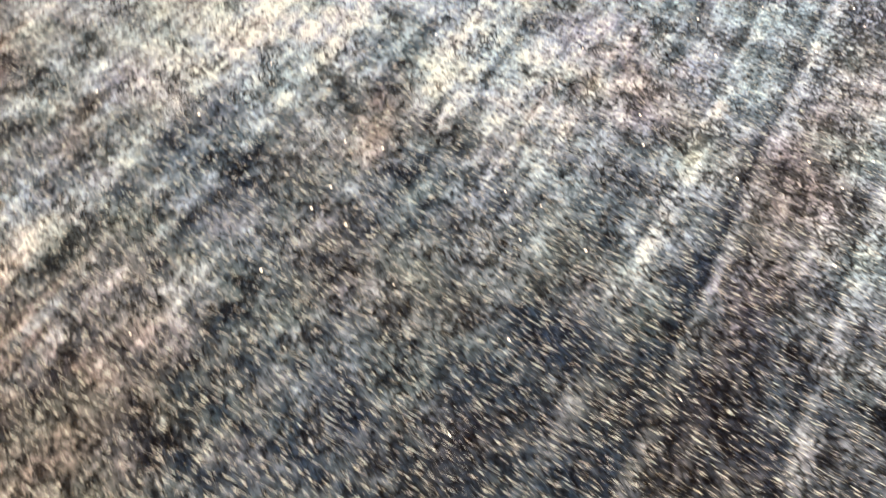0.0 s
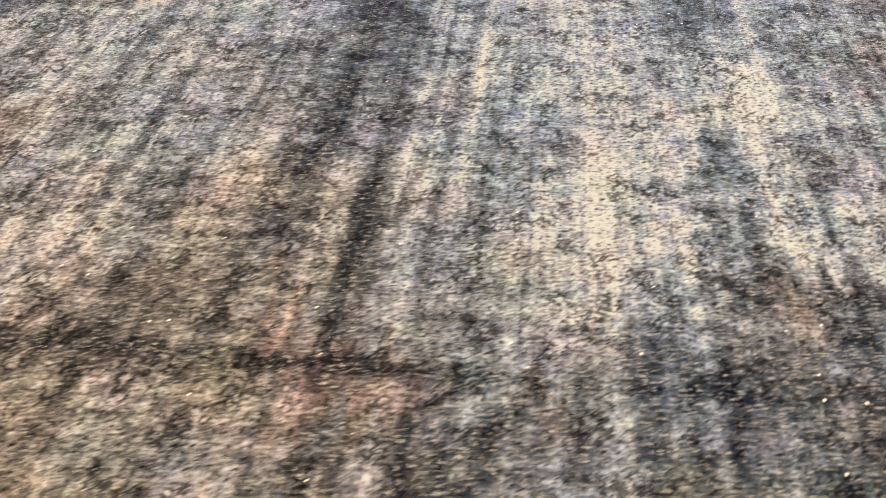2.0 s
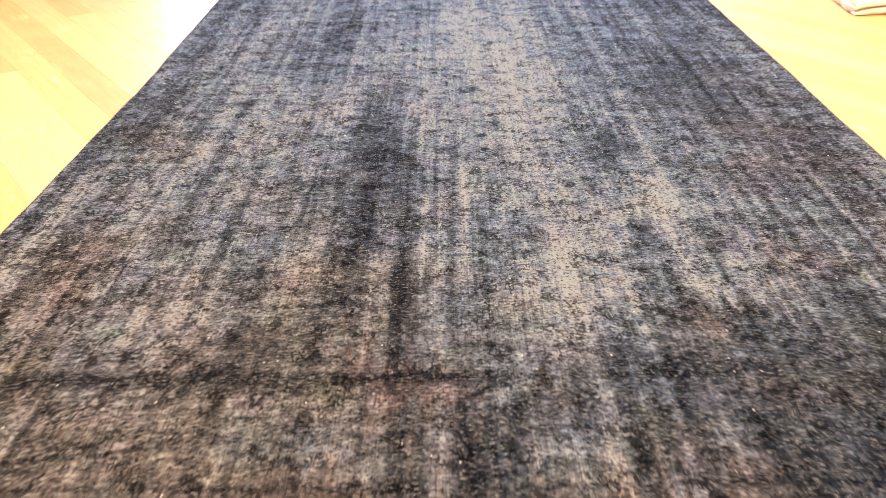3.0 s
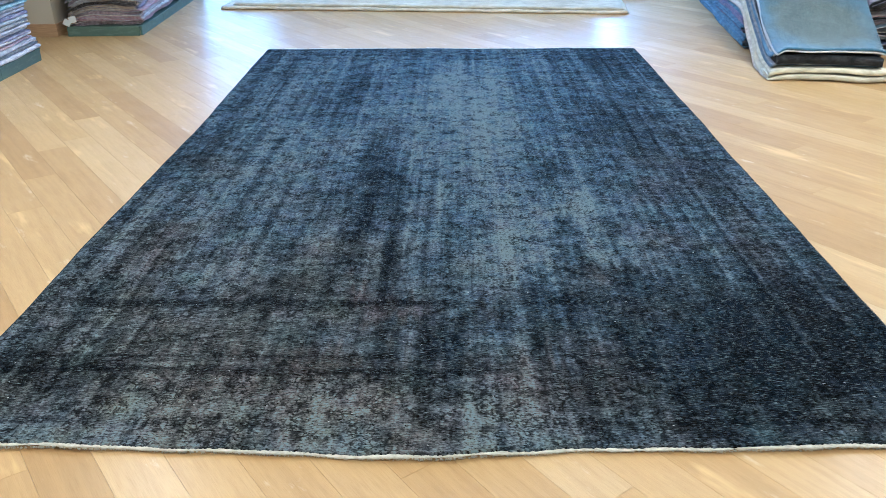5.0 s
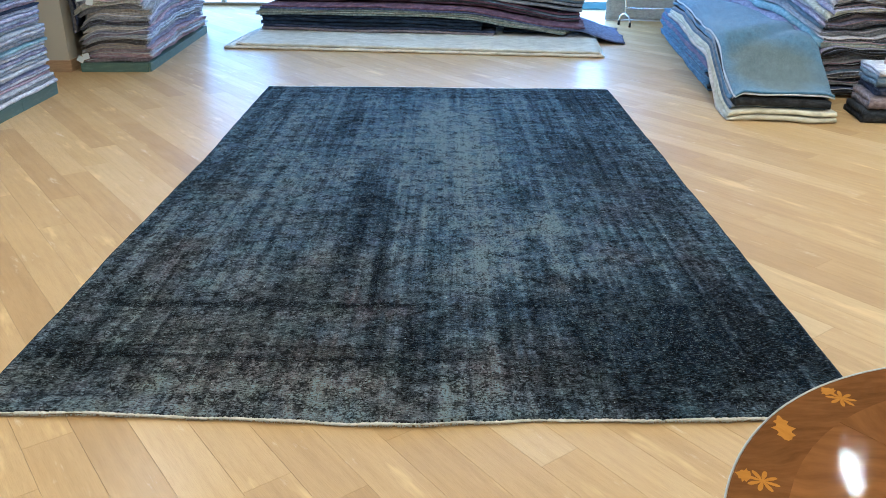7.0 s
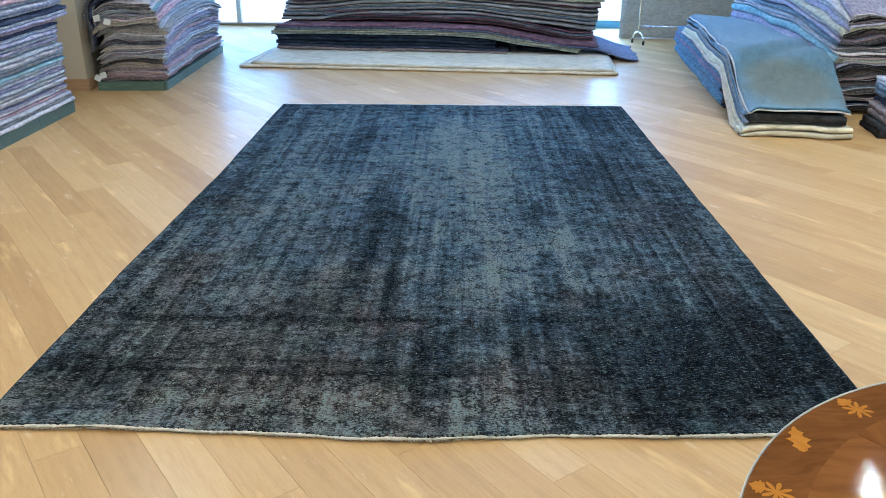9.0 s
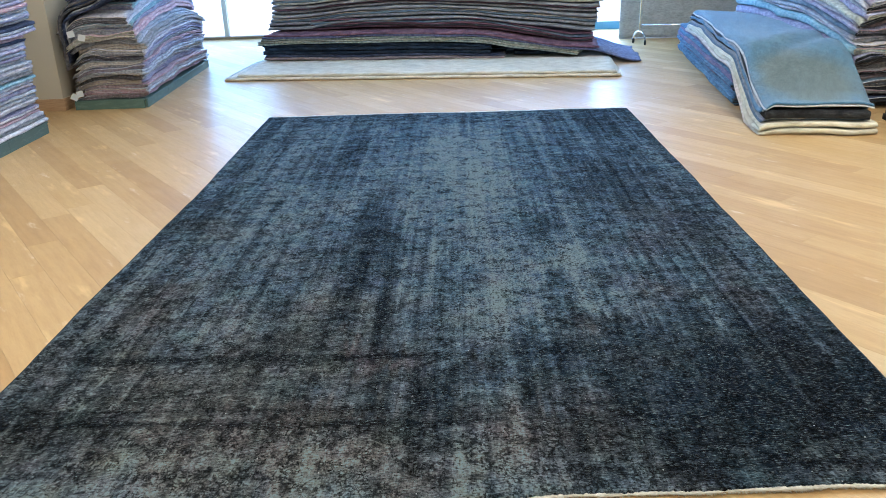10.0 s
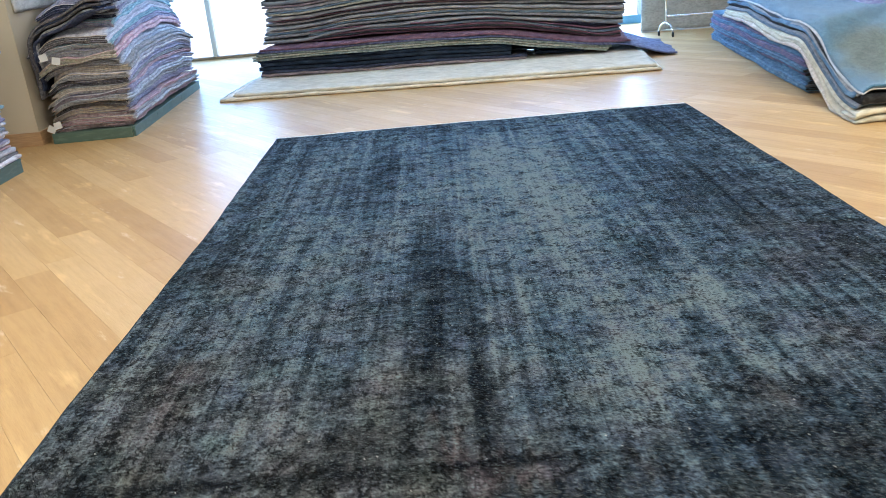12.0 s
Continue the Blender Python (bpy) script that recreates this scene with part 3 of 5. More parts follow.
pool(2.1, 0.18, 0.25, 0.12, -0.12)
pool(0.86, 0.82, 0.06, 0.05, -0.14)
pool(1.71, 0.8, 0.14, 0.06, -0.1)
pool(2.55, 0.85, 0.1, 0.25, -0.14)
pool(2.25, 0.5, 0.4, 0.34, -0.05)
pool(2.1, 0.24, 0.3, 0.11, -0.05)
pool(2.16, 1, 0.34, 0.34, -0.06)
pool(2.15, 1.7, 0.2, 0.36, -0.07)
pool(0.26, 0.28, 0.15, 0.12, -0.09)
pool(0.57, 0.5, 0.1, 0.1, -0.05)
pool(1.25, 0.62, 0.36, 0.2, -0.05)
pool(0.6, 1.45, 0.12, 0.36, -0.05)
pool(2.13, 2.35, 0.12, 0.3, -0.04)
# worn pale; the broad far pools also lighten the wool in place of sheen
pool(1.75, 2, 0.35, 0.6, 0.035)
pool(1.15, 0.14, 0.5, 0.12, 0.06)
pool(0.3, 3.8, 0.4, 0.6, 0.04)
pool(0.2, 1.2, 0.2, 0.26, 0.09)
pool(0.24, 2.4, 0.25, 0.8, 0.1)
pool(0.36, 1.7, 0.12, 0.32, 0.07)
pool(1.84, 0.81, 0.08, 0.12, 0.08)
pool(1.85, 1.2, 0.1, 0.2, 0.05)
pool(1.1, 3.3, 0.36, 0.6, 0.07)
pool(2.5, 2.8, 0.2, 1, 0.09)
pool(2.46, 0.52, 0.06, 0.09, 0.12)
pool(1.62, 2.5, 0.42, 1.3, 0.15)
pool(1.75, 1.5, 0.4, 0.5, 0.08)
pool(1.47, 3.3, 0.22, 0.75, 0.2)
pool(0.895, 1.22, 0.08, 0.2, 0.2)
pool(1.6, 2.55, 0.14, 0.4, 0.13)
pool(1.95, 1.56, 0.13, 0.15, 0.2)
pool(1.77, 1.5, 0.07, 0.12, 0.18)
pool(1.62, 1.18, 0.11, 0.16, 0.1)
pool(1.98, 1.12, 0.12, 0.08, 0.17)
pool(0.84, 2.45, 0.13, 0.3, 0.13)
pool(1.14, 0.04, 0.25, 0.09, 0.12)
pool(1.57, 0.2, 0.14, 0.18, 0.12)
pool(2.32, 0.9, 0.09, 0.06, 0.18)
pool(0.61, 0.92, 0.12, 0.09, 0.14)
pool(0.5, 0.6, 0.25, 0.08, 0.08)
pool(1.8, 0.48, 0.08, 0.07, 0.16)
pool(2.33, 1.85, 0.08, 0.06, 0.15)
pool(1.9, 3.9, 0.1, 0.35, 0.1)
pool(1.6, 1, 0.12, 0.1, 0.1)
pool(0.25, 1.7, 0.12, 0.3, 0.06)
pool(1.42, 2.5, 0.22, 0.6, 0.06)
pool(1.36, 3.8, 0.12, 0.4, 0.07)
pool(1.02, 2.15, 0.07, 0.5, -0.10)

pool(1.55, 2.0, 0.28, 0.45, -0.05)

pool(0.9, 0.2, 0.5, 0.12, 0.05)
pool(1.0, 2.95, 0.25, 0.45, 0.045)
pool(1.45, 0.45, 0.3, 0.16, -0.06)

# brown and rose
tinge(0.85, 0.22, 0.6, 0.2, 0.3, 0.1)
tinge(1.4, 0.1, 1.7, 0.24, 0.36, 0.05)
tinge(0.75, 0.25, 1.3, 0.75, 0.42, 0)
tinge(0.3, 1.2, 0.5, 0.9, 0.22, 0)
tinge(0.9, 1.2, 0.1, 0.24, 0.55, 0)
tinge(0.25, 1.28, 0.14, 0.2, 0.6, 0.1)
tinge(0.29, 1.08, 0.1, 0.14, 0.3, 0.3)
tinge(0.24, 2.1, 0.14, 0.28, 0.5, 0)
tinge(1.08, 0.84, 0.08, 0.05, 0.4, 0.75)
tinge(1.2, 0.755, 0.1, 0.05, 0.2, 0.95)
tinge(1.11, 1.1, 0.14, 0.26, 0.35, 0.2)
tinge(1.91, 0.87, 0.035, 0.07, 0.4, 0.45)
tinge(1.49, 0.67, 0.07, 0.06, 0.6, 0)
tinge(1.2, 0.68, 0.12, 0.05, 0.7, 0.2)
tinge(0.9, 0.33, 0.35, 0.1, 0.5, 0.35)
tinge(1.7, 0.33, 0.25, 0.08, 0.25, 0.45)
tinge(0.6, 0.6, 0.55, 0.35, 0.6, 0)
tinge(2.19, 1.25, 0.09, 0.09, 0.1, 0.5)
tinge(2.2, 1.72, 0.12, 0.1, 0.1, 0.35)
tinge(2.45, 2, 0.2, 0.3, 0.1, 0.28)
tinge(2.52, 1, 0.07, 0.35, 0.2, 0.5)
# rub marks
crease(1.585, 0.01, 1, 2.6, 0.1)
crease(1.335, 0.007, 1.1, 3.6, 0.22)
crease(1.16, 0.007, 2.2, 4.3, 0.26)
crease(1.83, 0.014, 0.25, 0.6, 0.11)
crease(1.64, 0.012, 2.3, 4.2, 0.24)
crease(1.52, 0.006, 1.8, 4.4, 0.24)
crease(1.75, 0.006, 2, 4.3, 0.2)
crease(1.2, 0.006, 1.9, 4.2, 0.24)
crease(1.43, 0.008, 2.6, 4.4, 0.26)
crease(0.86, 0.012, 1.6, 3.4, 0.1)
crease(1.98, 0.01, 0.9, 1.8, 0.11)
crease(1.86, 0.012, 2.2, 3.8, 0.1)


def lerp(a, b, t):
    return np.asarray(a) + (np.asarray(b) - np.asarray(a)) * t[:, None]


nx, ny = int(RW / CELL), int(RL / CELL)
gx, gy = np.meshgrid(np.linspace(0, RW, nx + 1), np.linspace(0, RL, ny + 1), indexing="ij")
fx, fy = gx.ravel(), gy.ravel()
wear, warm, red = rug_dye(fx, fy)
DEEP, MIDDLE, WORN = (0.0026, 0.0062, 0.0125), (0.060, 0.097, 0.141), (0.183, 0.233, 0.266)
tone = lerp(DEEP, MIDDLE, np.clip(wear / 0.5, 0, 1) ** 1.2)
tone = np.where((wear > 0.5)[:, None], lerp(MIDDLE, WORN, np.clip((wear - 0.5) / 0.5, 0, 1)), tone)
# bluer towards the far end, in place of the bluish sheen there
tone = tone * lerp((1.18, 1.0, 0.86), (0.93, 1.0, 1.09), np.clip(fy / 3.2, 0, 1) * (0.55 + 0.45 * hill((fx - 1.6) / 1.0)))
lum = tone.mean(1)
tone = lerp(tone, lum[:, None] * np.array((1.13, 1.03, 0.83)), warm * 0.68)
tone = lerp(tone, lum[:, None] * np.array((1.6, 0.80, 0.68)), red * 0.36)
px = fx + rug_sides(fx, fy)
py = fy + rug_edge_near(fx) * np.clip(1 - fy / 0.6, 0, 1) + rug_edge_far(fx) * np.clip(1 - (RL - fy) / 0.6, 0, 1)
lift = 0.004 * (value_noise(fx, fy, 0.33, 0.4, 30)) + 0.010 * np.clip(1 - fy / 0.12, 0, 1) * value_noise(fx, fy, 0.17, 0.5, 31)
top = np.stack([px, py, RT + lift], 1)
nv = len(top)
rug_v = np.concatenate([top, np.stack([px, py, np.where(fy < 0.02, lift * 0.8 + 0.001, 0.001)], 1)])
edge_ids = np.arange(nv).reshape(nx + 1, ny + 1)
quads = np.stack([edge_ids[:-1, :-1], edge_ids[1:, :-1], edge_ids[1:, 1:], edge_ids[:-1, 1:]], -1).reshape(-1, 4)
loop_ids = np.concatenate([edge_ids[:, 0], edge_ids[-1, 1:], edge_ids[-2::-1, -1], edge_ids[0, -2:0:-1]])
nxt = np.roll(loop_ids, -1)
walls = np.stack([loop_ids, loop_ids + nv, nxt + nv, nxt], 1)

mr, nr, br = material("overdyed_wool_pile", 0.9)
dye = nr.nodes.new("ShaderNodeVertexColor")
dye.layer_name = "dye"
rco = object_coords(nr)
# short yarn ends lie across the rug; fine warp lines run along it
mottle = noise_of(nr, mapped(nr, rco, (52, 20, 1)), 1.0, 5, 0.68)
yarn = noise_of(nr, mapped(nr, rco, (72, 160, 1)), 1.0, 3, 0.62)
tuft = noise_of(nr, mapped(nr, rco, (260, 340, 1)), 1.0, 3, 0.65)
speck = noise_of(nr, mapped(nr, rco, (100, 150, 1)), 1.0, 3, 0.6)
dash = noise_of(nr, mapped(nr, rco, (46, 430, 1)), 1.0, 2, 0.6)
warp = noise_of(nr, mapped(nr, rco, (240, 5, 1)), 1.0, 2, 0.5)
rug_c = mix(nr, "MULTIPLY", 1.0, dye.outputs[0], ramp(nr, mottle, [(0.34, grey(0.62)), (0.46, grey(0.88)), (0.54, grey(1.14)), (0.66, grey(1.42))]))
rug_c = mix(nr, "MULTIPLY", 1.0, rug_c, ramp(nr, yarn, [(0.36, grey(0.5)), (0.47, grey(0.8)), (0.54, grey(1.2)), (0.66, grey(1.8))]))
rug_c = mix(nr, "MULTIPLY", 0.35, rug_c, ramp(nr, tuft, [(0.36, grey(0.5)), (0.60, grey(1.5))]))
rug_c = mix(nr, "MULTIPLY", 0.6, rug_c, ramp(nr, warp, [(0.35, grey(0.65)), (0.65, grey(1.35))]))
# gaps between worn tufts: short dark specks
rug_c = mix(nr, "MULTIPLY", 1.0, rug_c, ramp(nr, speck, [(0.385, grey(0.12)), (0.465, grey(1.05))]))
# yarns took the dye unevenly: rosy, greenish, bluish and straw-coloured threads
hues = node(nr, "TexNoise", Scale=9.0, Detail=2.0, Roughness=0.5)
nr.links.new(rco, hues.inputs["Vector"])
tint = nr.nodes.new("ShaderNodeVectorMath")
tint.operation = "MULTIPLY_ADD"
nr.links.new(hues.outputs["Color"], tint.inputs[0])
tint.inputs[1].default_value, tint.inputs[2].default_value = (0.34, 0.24, 0.34), (0.83, 0.88, 0.835)
rug_c = mix(nr, "MULTIPLY", 1.0, rug_c, tint.outputs[0])
# bare pale wefts show as short bright dashes
rug_c = mix(nr, "MIX", ramp(nr, dash, [(0.59, grey(0.0)), (0.66, grey(0.75))]), rug_c, (0.24, 0.25, 0.245))
# drawn outlines of the old pattern: half gone in the field, dense in the border
curl = node(nr, "TexNoise", Scale=30.0, Detail=5.0)
nr.links.new(rco, curl.inputs["Vector"])
bent = nr.nodes.new("ShaderNodeVectorMath")
bent.operation = "MULTIPLY_ADD"
nr.links.new(curl.outputs["Color"], bent.inputs[0])
bent.inputs[1].default_value = (0.12, 0.12, 0)
nr.links.new(rco, bent.inputs[2])
cells = node(nr, "TexVoronoi", Scale=33.0)
cells.feature = "DISTANCE_TO_EDGE"
nr.links.new(bent.outputs[0], cells.inputs["Vector"])
outline = ramp(nr, cells.outputs["Distance"], [(0.06, grey(0.10)), (0.17, grey(1.0))])
where = nr.nodes.new("ShaderNodeSeparateXYZ")
nr.links.new(rco, where.inputs[0])
ends = maths(nr, "MINIMUM", maths(nr, "SUBTRACT", where.outputs[1], 0.34), maths(nr, "SUBTRACT", RL - 0.34, where.outputs[1]))
sides = maths(nr, "MINIMUM", maths(nr, "SUBTRACT", where.outputs[0], 0.27), maths(nr, "SUBTRACT", RW - 0.27, where.outputs[0]))
border = maths(nr, "LESS_THAN", maths(nr, "MINIMUM", ends, sides), 0.0)
kept = ramp(nr, maths(nr, "ADD", noise_of(nr, rco, 15.0, 5), maths(nr, "MULTIPLY", border, 0.06)), [(0.49, grey(0.0)), (0.58, grey(0.9))])
rug_c = mix(nr, "MULTIPLY", kept, rug_c, outline)
# even the palest wool stays grey
cap = nr.nodes.new("ShaderNodeVectorMath")
cap.operation = "MINIMUM"
nr.links.new(rug_c, cap.inputs[0])
cap.inputs[1].default_value = (0.150, 0.190, 0.202)
rug_c = cap.outputs[0]
# bare white knots
fleck = node(nr, "TexVoronoi", Scale=34.0)
nr.links.new(rco, fleck.inputs["Vector"])
pick = nr.nodes.new("ShaderNodeSeparateColor")
nr.links.new(fleck.outputs["Color"], pick.inputs[0])
spot = maths(nr, "MULTIPLY", maths(nr, "LESS_THAN", fleck.outputs["Distance"], 0.075), maths(nr, "GREATER_THAN", pick.outputs[0], 0.84))
rug_c = mix(nr, "MIX", maths(nr, "MULTIPLY", spot, 0.8), rug_c, (0.5, 0.5, 0.48))
nr.links.new(rug_c, br.inputs["Base Color"])
br.inputs["Sheen Weight"].default_value, br.inputs["Sheen Roughness"].default_value = 0.015, 0.3
br.inputs["Roughness"].default_value, br.inputs["Specular IOR Level"].default_value = 0.9, 0.02
br.inputs["Sheen Tint"].default_value = (0.62, 0.82, 1.0, 1)
hgt = maths(nr, "ADD", maths(nr, "MULTIPLY", yarn, 0.8), maths(nr, "ADD", maths(nr, "MULTIPLY", mottle, 1.2), maths(nr, "MULTIPLY", tuft, 0.5)))
relief(nr, br, hgt, 0.7, 0.005)
PILE = mr

rug = tagged(empty("area_rug", pose(0, 0, 0)), "large overdyed blue-grey wool rug, worn and mottled, on the floor", "rug")
field = mesh_part("pile_field", rug_v, [tuple(int(i) for i in q) for q in np.concatenate([quads, walls])], PILE, rug)
attr = field.data.color_attributes.new("dye", "FLOAT_COLOR", "POINT")
rgba = np.ones((2 * nv, 4), np.float32)
rgba[:nv, :3] = rgba[nv:, :3] = tone
attr.data.foreach_set("color", rgba.ravel())

FRINGE = textile("white_cotton_fringe", [(0.55, 0.51, 0.42), (0.72, 0.69, 0.60), (0.84, 0.82, 0.75)], 130)


def fringe(name, edge, y_side, base_y, size):
    """A twisted cotton cord with stray tufts along a cut end of the rug."""
    rng = np.random.default_rng(77 + y_side)
    xs = np.arange(0, RW, 0.006)
    verts, faces = [], []
    sides = 7
    rise = 0.010 * value_noise(xs, xs * 0, 0.17, 0.5, 31) if y_side < 0 else xs * 0
    for k, x in enumerate(xs):
        r = size * (0.12 + 0.55 * rng.random() + 0.60 * float(value_noise(np.array([x]), np.array([0.0]), 0.05, 0.5, 33)[0]))
        cy, cz = base_y + float(edge(x)) + y_side * size * 0.6, 0.0065 + float(rise[k]) * 0.8 + (0.005 if y_side > 0 else 0.002)
        for j in range(sides):
            a = 2 * math.pi * j / sides + k * 0.5
            rr = r * (0.85 + 0.3 * rng.random())
            verts.append((x, cy + rr * 1.1 * math.cos(a), max(0.0012, cz + rr * 0.8 * math.sin(a))))
    for k in range(len(xs) - 1):
        for j in range(sides):
            a, b = k * sides + j, k * sides + (j + 1) % sides
            faces.append((a, b, b + sides, a + sides))
    for x in np.sort(rng.uniform(0.005, RW, 1100)):
        cy = base_y + float(edge(x)) + y_side * size * 0.9
        n, out, lean = len(verts), rng.uniform(0.001, 0.0055), rng.uniform(-0.005, 0.005)
        w = rng.uniform(0.0012, 0.0026)
        verts += [(x - w, cy, 0.007), (x + w, cy, 0.007), (x, cy, 0.012), (x + lean, cy + y_side * out, rng.uniform(0.003, 0.011))]
        faces += [(n, n + 1, n + 3), (n + 1, n + 2, n + 3), (n + 2, n, n + 3)]
    return mesh_part(name, verts, faces, FRINGE, rug, "off-white twisted cotton end cord")


EDGE_SHADE = textile("edge_shade_wool", [(0.010, 0.014, 0.020), (0.026, 0.035, 0.048), (0.06, 0.075, 0.092)], 90)
EDGE_SHADE.node_tree.nodes["Principled BSDF"].inputs["Sheen Weight"].default_value = 0.0
# dark wool cords added along the long sides, standing in for the edge's shadow
for at in (0.0, RW):
    sy_ = np.linspace(0.004, RL - 0.004, 230)
    sx_ = at + rug_sides(at, sy_)
    sz_ = 0.0085 + 0.004 * value_noise(sy_ * 0 + at, sy_, 0.33, 0.4, 30)
    part("side_binding", tube(list(zip(sx_, sy_, sz_)), 0.0045, 8), EDGE_SHADE, rug, "dark cord in place of the side edge's shadow", smooth=True)

fringe("end_fringe", rug_edge_near, -1, 0.0, 0.0070)
fringe("end_fringe", rug_edge_far, 1, RL + 0.004, 0.0095)


# ---------------------------------------------------------------- round table
TX, TY, TR, TZ = 2.343, -1.434, 0.594, 0.75


def table_wood(name, dark, light, scale, gloss):
    m, nt, b = material(name, gloss)
    co = object_coords(nt)
    rnd = nt.nodes.new("ShaderNodeObjectInfo").outputs["Random"]
    turn = nt.nodes.new("ShaderNodeVectorRotate")
    turn.rotation_type = "Z_AXIS"
    nt.links.new(co, turn.inputs["Vector"])
    nt.links.new(maths(nt, "MULTIPLY", rnd, 6.28), turn.inputs["Angle"])
    curl = node(nt, "TexNoise", Scale=5.0, Detail=3.0)
    nt.links.new(co, curl.inputs["Vector"])
    flow = nt.nodes.new("ShaderNodeVectorMath")
    flow.operation = "MULTIPLY_ADD"
    nt.links.new(curl.outputs["Color"], flow.inputs[0])
    flow.inputs[1].default_value = (0.10, 0.10, 0)
    nt.links.new(turn.outputs[0], flow.inputs[2])
    g = noise_of(nt, mapped(nt, flow.outputs[0], (3, 17, 3)), scale, 5, 0.65)
    swirl = noise_of(nt, flow.outputs[0], 6, 5, 0.6)
    col = mix(nt, "MULTIPLY", 0.6, ramp(nt, g, [(0.3, dark), (0.7, light)]), ramp(nt, swirl, [(0.3, grey(0.6)), (0.7, grey(1.1))]))
    nt.links.new(col, b.inputs["Base Color"])
    b.inputs["Specular IOR Level"].default_value = 0.0
    b.inputs["Coat Weight"].default_value, b.inputs["Coat Roughness"].default_value = 0.075, 0.05
    wear = node(nt, "Bump", Strength=0.3, Distance=0.0008)
    nt.links.new(noise_of(nt, mapped(nt, flow.outputs[0], (7, 24, 7)), 3.0, 4, 0.6), wear.inputs["Height"])
    nt.links.new(wear.outputs[0], b.inputs["Coat Normal"])
    return m


RIMWOOD = table_wood("mahogany_rim_veneer", (0.105, 0.041, 0.011), (0.165, 0.067, 0.018), 5, 0.35)
BURL = table_wood("burl_centre_veneer", (0.125, 0.050, 0.013), (0.205, 0.083, 0.021), 2.2, 0.35)
INLAY = table_wood("pale_inlay_veneer", (0.33, 0.135, 0.014), (0.42, 0.18, 0.022), 6, 0.35)

table = tagged(empty("round_table", pose(TX, TY, 0)), "round polished mahogany table with floral inlay and glass edge", "table")
part("tabletop", turned([(0.02, TZ - 0.035), (TR - 0.03, TZ - 0.035), (TR - 0.008, TZ - 0.028), (TR - 0.006, TZ - 0.018), (TR - 0.006, TZ - 0.0045), (TR - 0.007, TZ - 0.004)], 128), RIMWOOD, table)
# the burl centre is laid in twelve wedges
for k in range(12):
    wedge = bmesh.new()
    a0, a1 = (2 * math.pi * (k + e) / 12 + 0.13 for e in (0.0, 1.0))
    low, high = [], []
    for z, ring in ((TZ - 0.0039, low), (TZ - 0.0031, high)):
        for r, a in ((0.004, a0), *((0.512, a0 + (a1 - a0) * (0.002 + 0.996 * q / 6)) for q in range(7))):
            ring.append(wedge.verts.new((r * math.cos(a), r * math.sin(a), z)))
    wedge.faces.new(high)
    for j in range(8):
        wedge.faces.new((low[j], low[(j + 1) % 8], high[(j + 1) % 8], high[j]))
    part("centre_veneer", wedge, BURL, table)
part("glass_rim", hoop([(TR - 0.0055, TZ - 0.007), (TR - 0.003, TZ - 0.007), (TR - 0.0025, TZ - 0.006), (TR - 0.0025, TZ - 0.0045), (TR - 0.003, TZ - 0.0036), (TR - 0.0045, TZ - 0.0036)], 128), material("pale_glass_edge", 0.35, 0, (0.36, 0.35, 0.32))[0], table, "thin pale glass edge")
part("pedestal", turned([(0.16, 0.09), (0.13, 0.12), (0.06, 0.2), (0.05, 0.3), (0.085, 0.42), (0.09, 0.5), (0.05, 0.6), (0.07, 0.66), (0.18, TZ - 0.036)], 40), RIMWOOD, table, smooth=True)
for k in range(4):
    a = math.pi / 4 + k * math.pi / 2
    leg = tube([(0.1 * math.cos(a), 0.1 * math.sin(a), 0.13), (0.24 * math.cos(a), 0.24 * math.sin(a), 0.12), (0.34 * math.cos(a), 0.34 * math.sin(a), 0.06), (0.40 * math.cos(a), 0.40 * math.sin(a), 0.028)], 0.027, 12)
    part("leg", leg, RIMWOOD, table, smooth=True)


def flower_inlay():
    """A many-petalled flower cut from one piece."""
    bm = bmesh.new()
    ring = []
    for k in range(144):
        a = 2 * math.pi * k / 144
        petal = abs(math.cos(4 * a)) ** 1.1
        ring.append(bm.verts.new(((0.003 + 0.0205 * petal) * math.cos(a), (0.003 + 0.0205 * petal) * math.sin(a), 0)))
    bm.faces.new(ring)
    return bm


def sprig_inlay():
    """Three short leaves from one stem."""
    bm = bmesh.new()
    half = ((0.0, 0.06), (0.18, 0.5), (0.3, 0.42), (0.42, 0.62), (0.52, 0.36), (0.66, 0.40), (0.8, 0.16))
    ring = [bm.verts.new((0.015 + 0.022 * f, 0.027 * h, 0.0002)) for f, h in half]
    ring.append(bm.verts.new((0.037, 0, 0.0002)))
    ring += [bm.verts.new((0.015 + 0.022 * f, -0.027 * h, 0.0002)) for f, h in half[::-1]]
    bm.faces.new(ring)
    return bm


def leaf_inlay():
    """An acanthus leaf: a narrow stalk that widens into three pairs of pointed lobes."""
    bm = bmesh.new()
    half = ((0.0, 0.10), (0.16, 0.26), (0.24, 0.62), (0.34, 0.40), (0.42, 0.50), (0.50, 0.95), (0.62, 0.55), (0.68, 0.50), (0.78, 0.72), (0.86, 0.40), (0.95, 0.30))
    ring = [bm.verts.new((0.064 * f, 0.020 * h, 0)) for f, h in half]
    ring.append(bm.verts.new((0.065, 0, 0)))
    ring += [bm.verts.new((0.064 * f + 0.002, -0.019 * h, 0)) for f, h in half[::-1]]
    bm.faces.new(ring)
    return bm


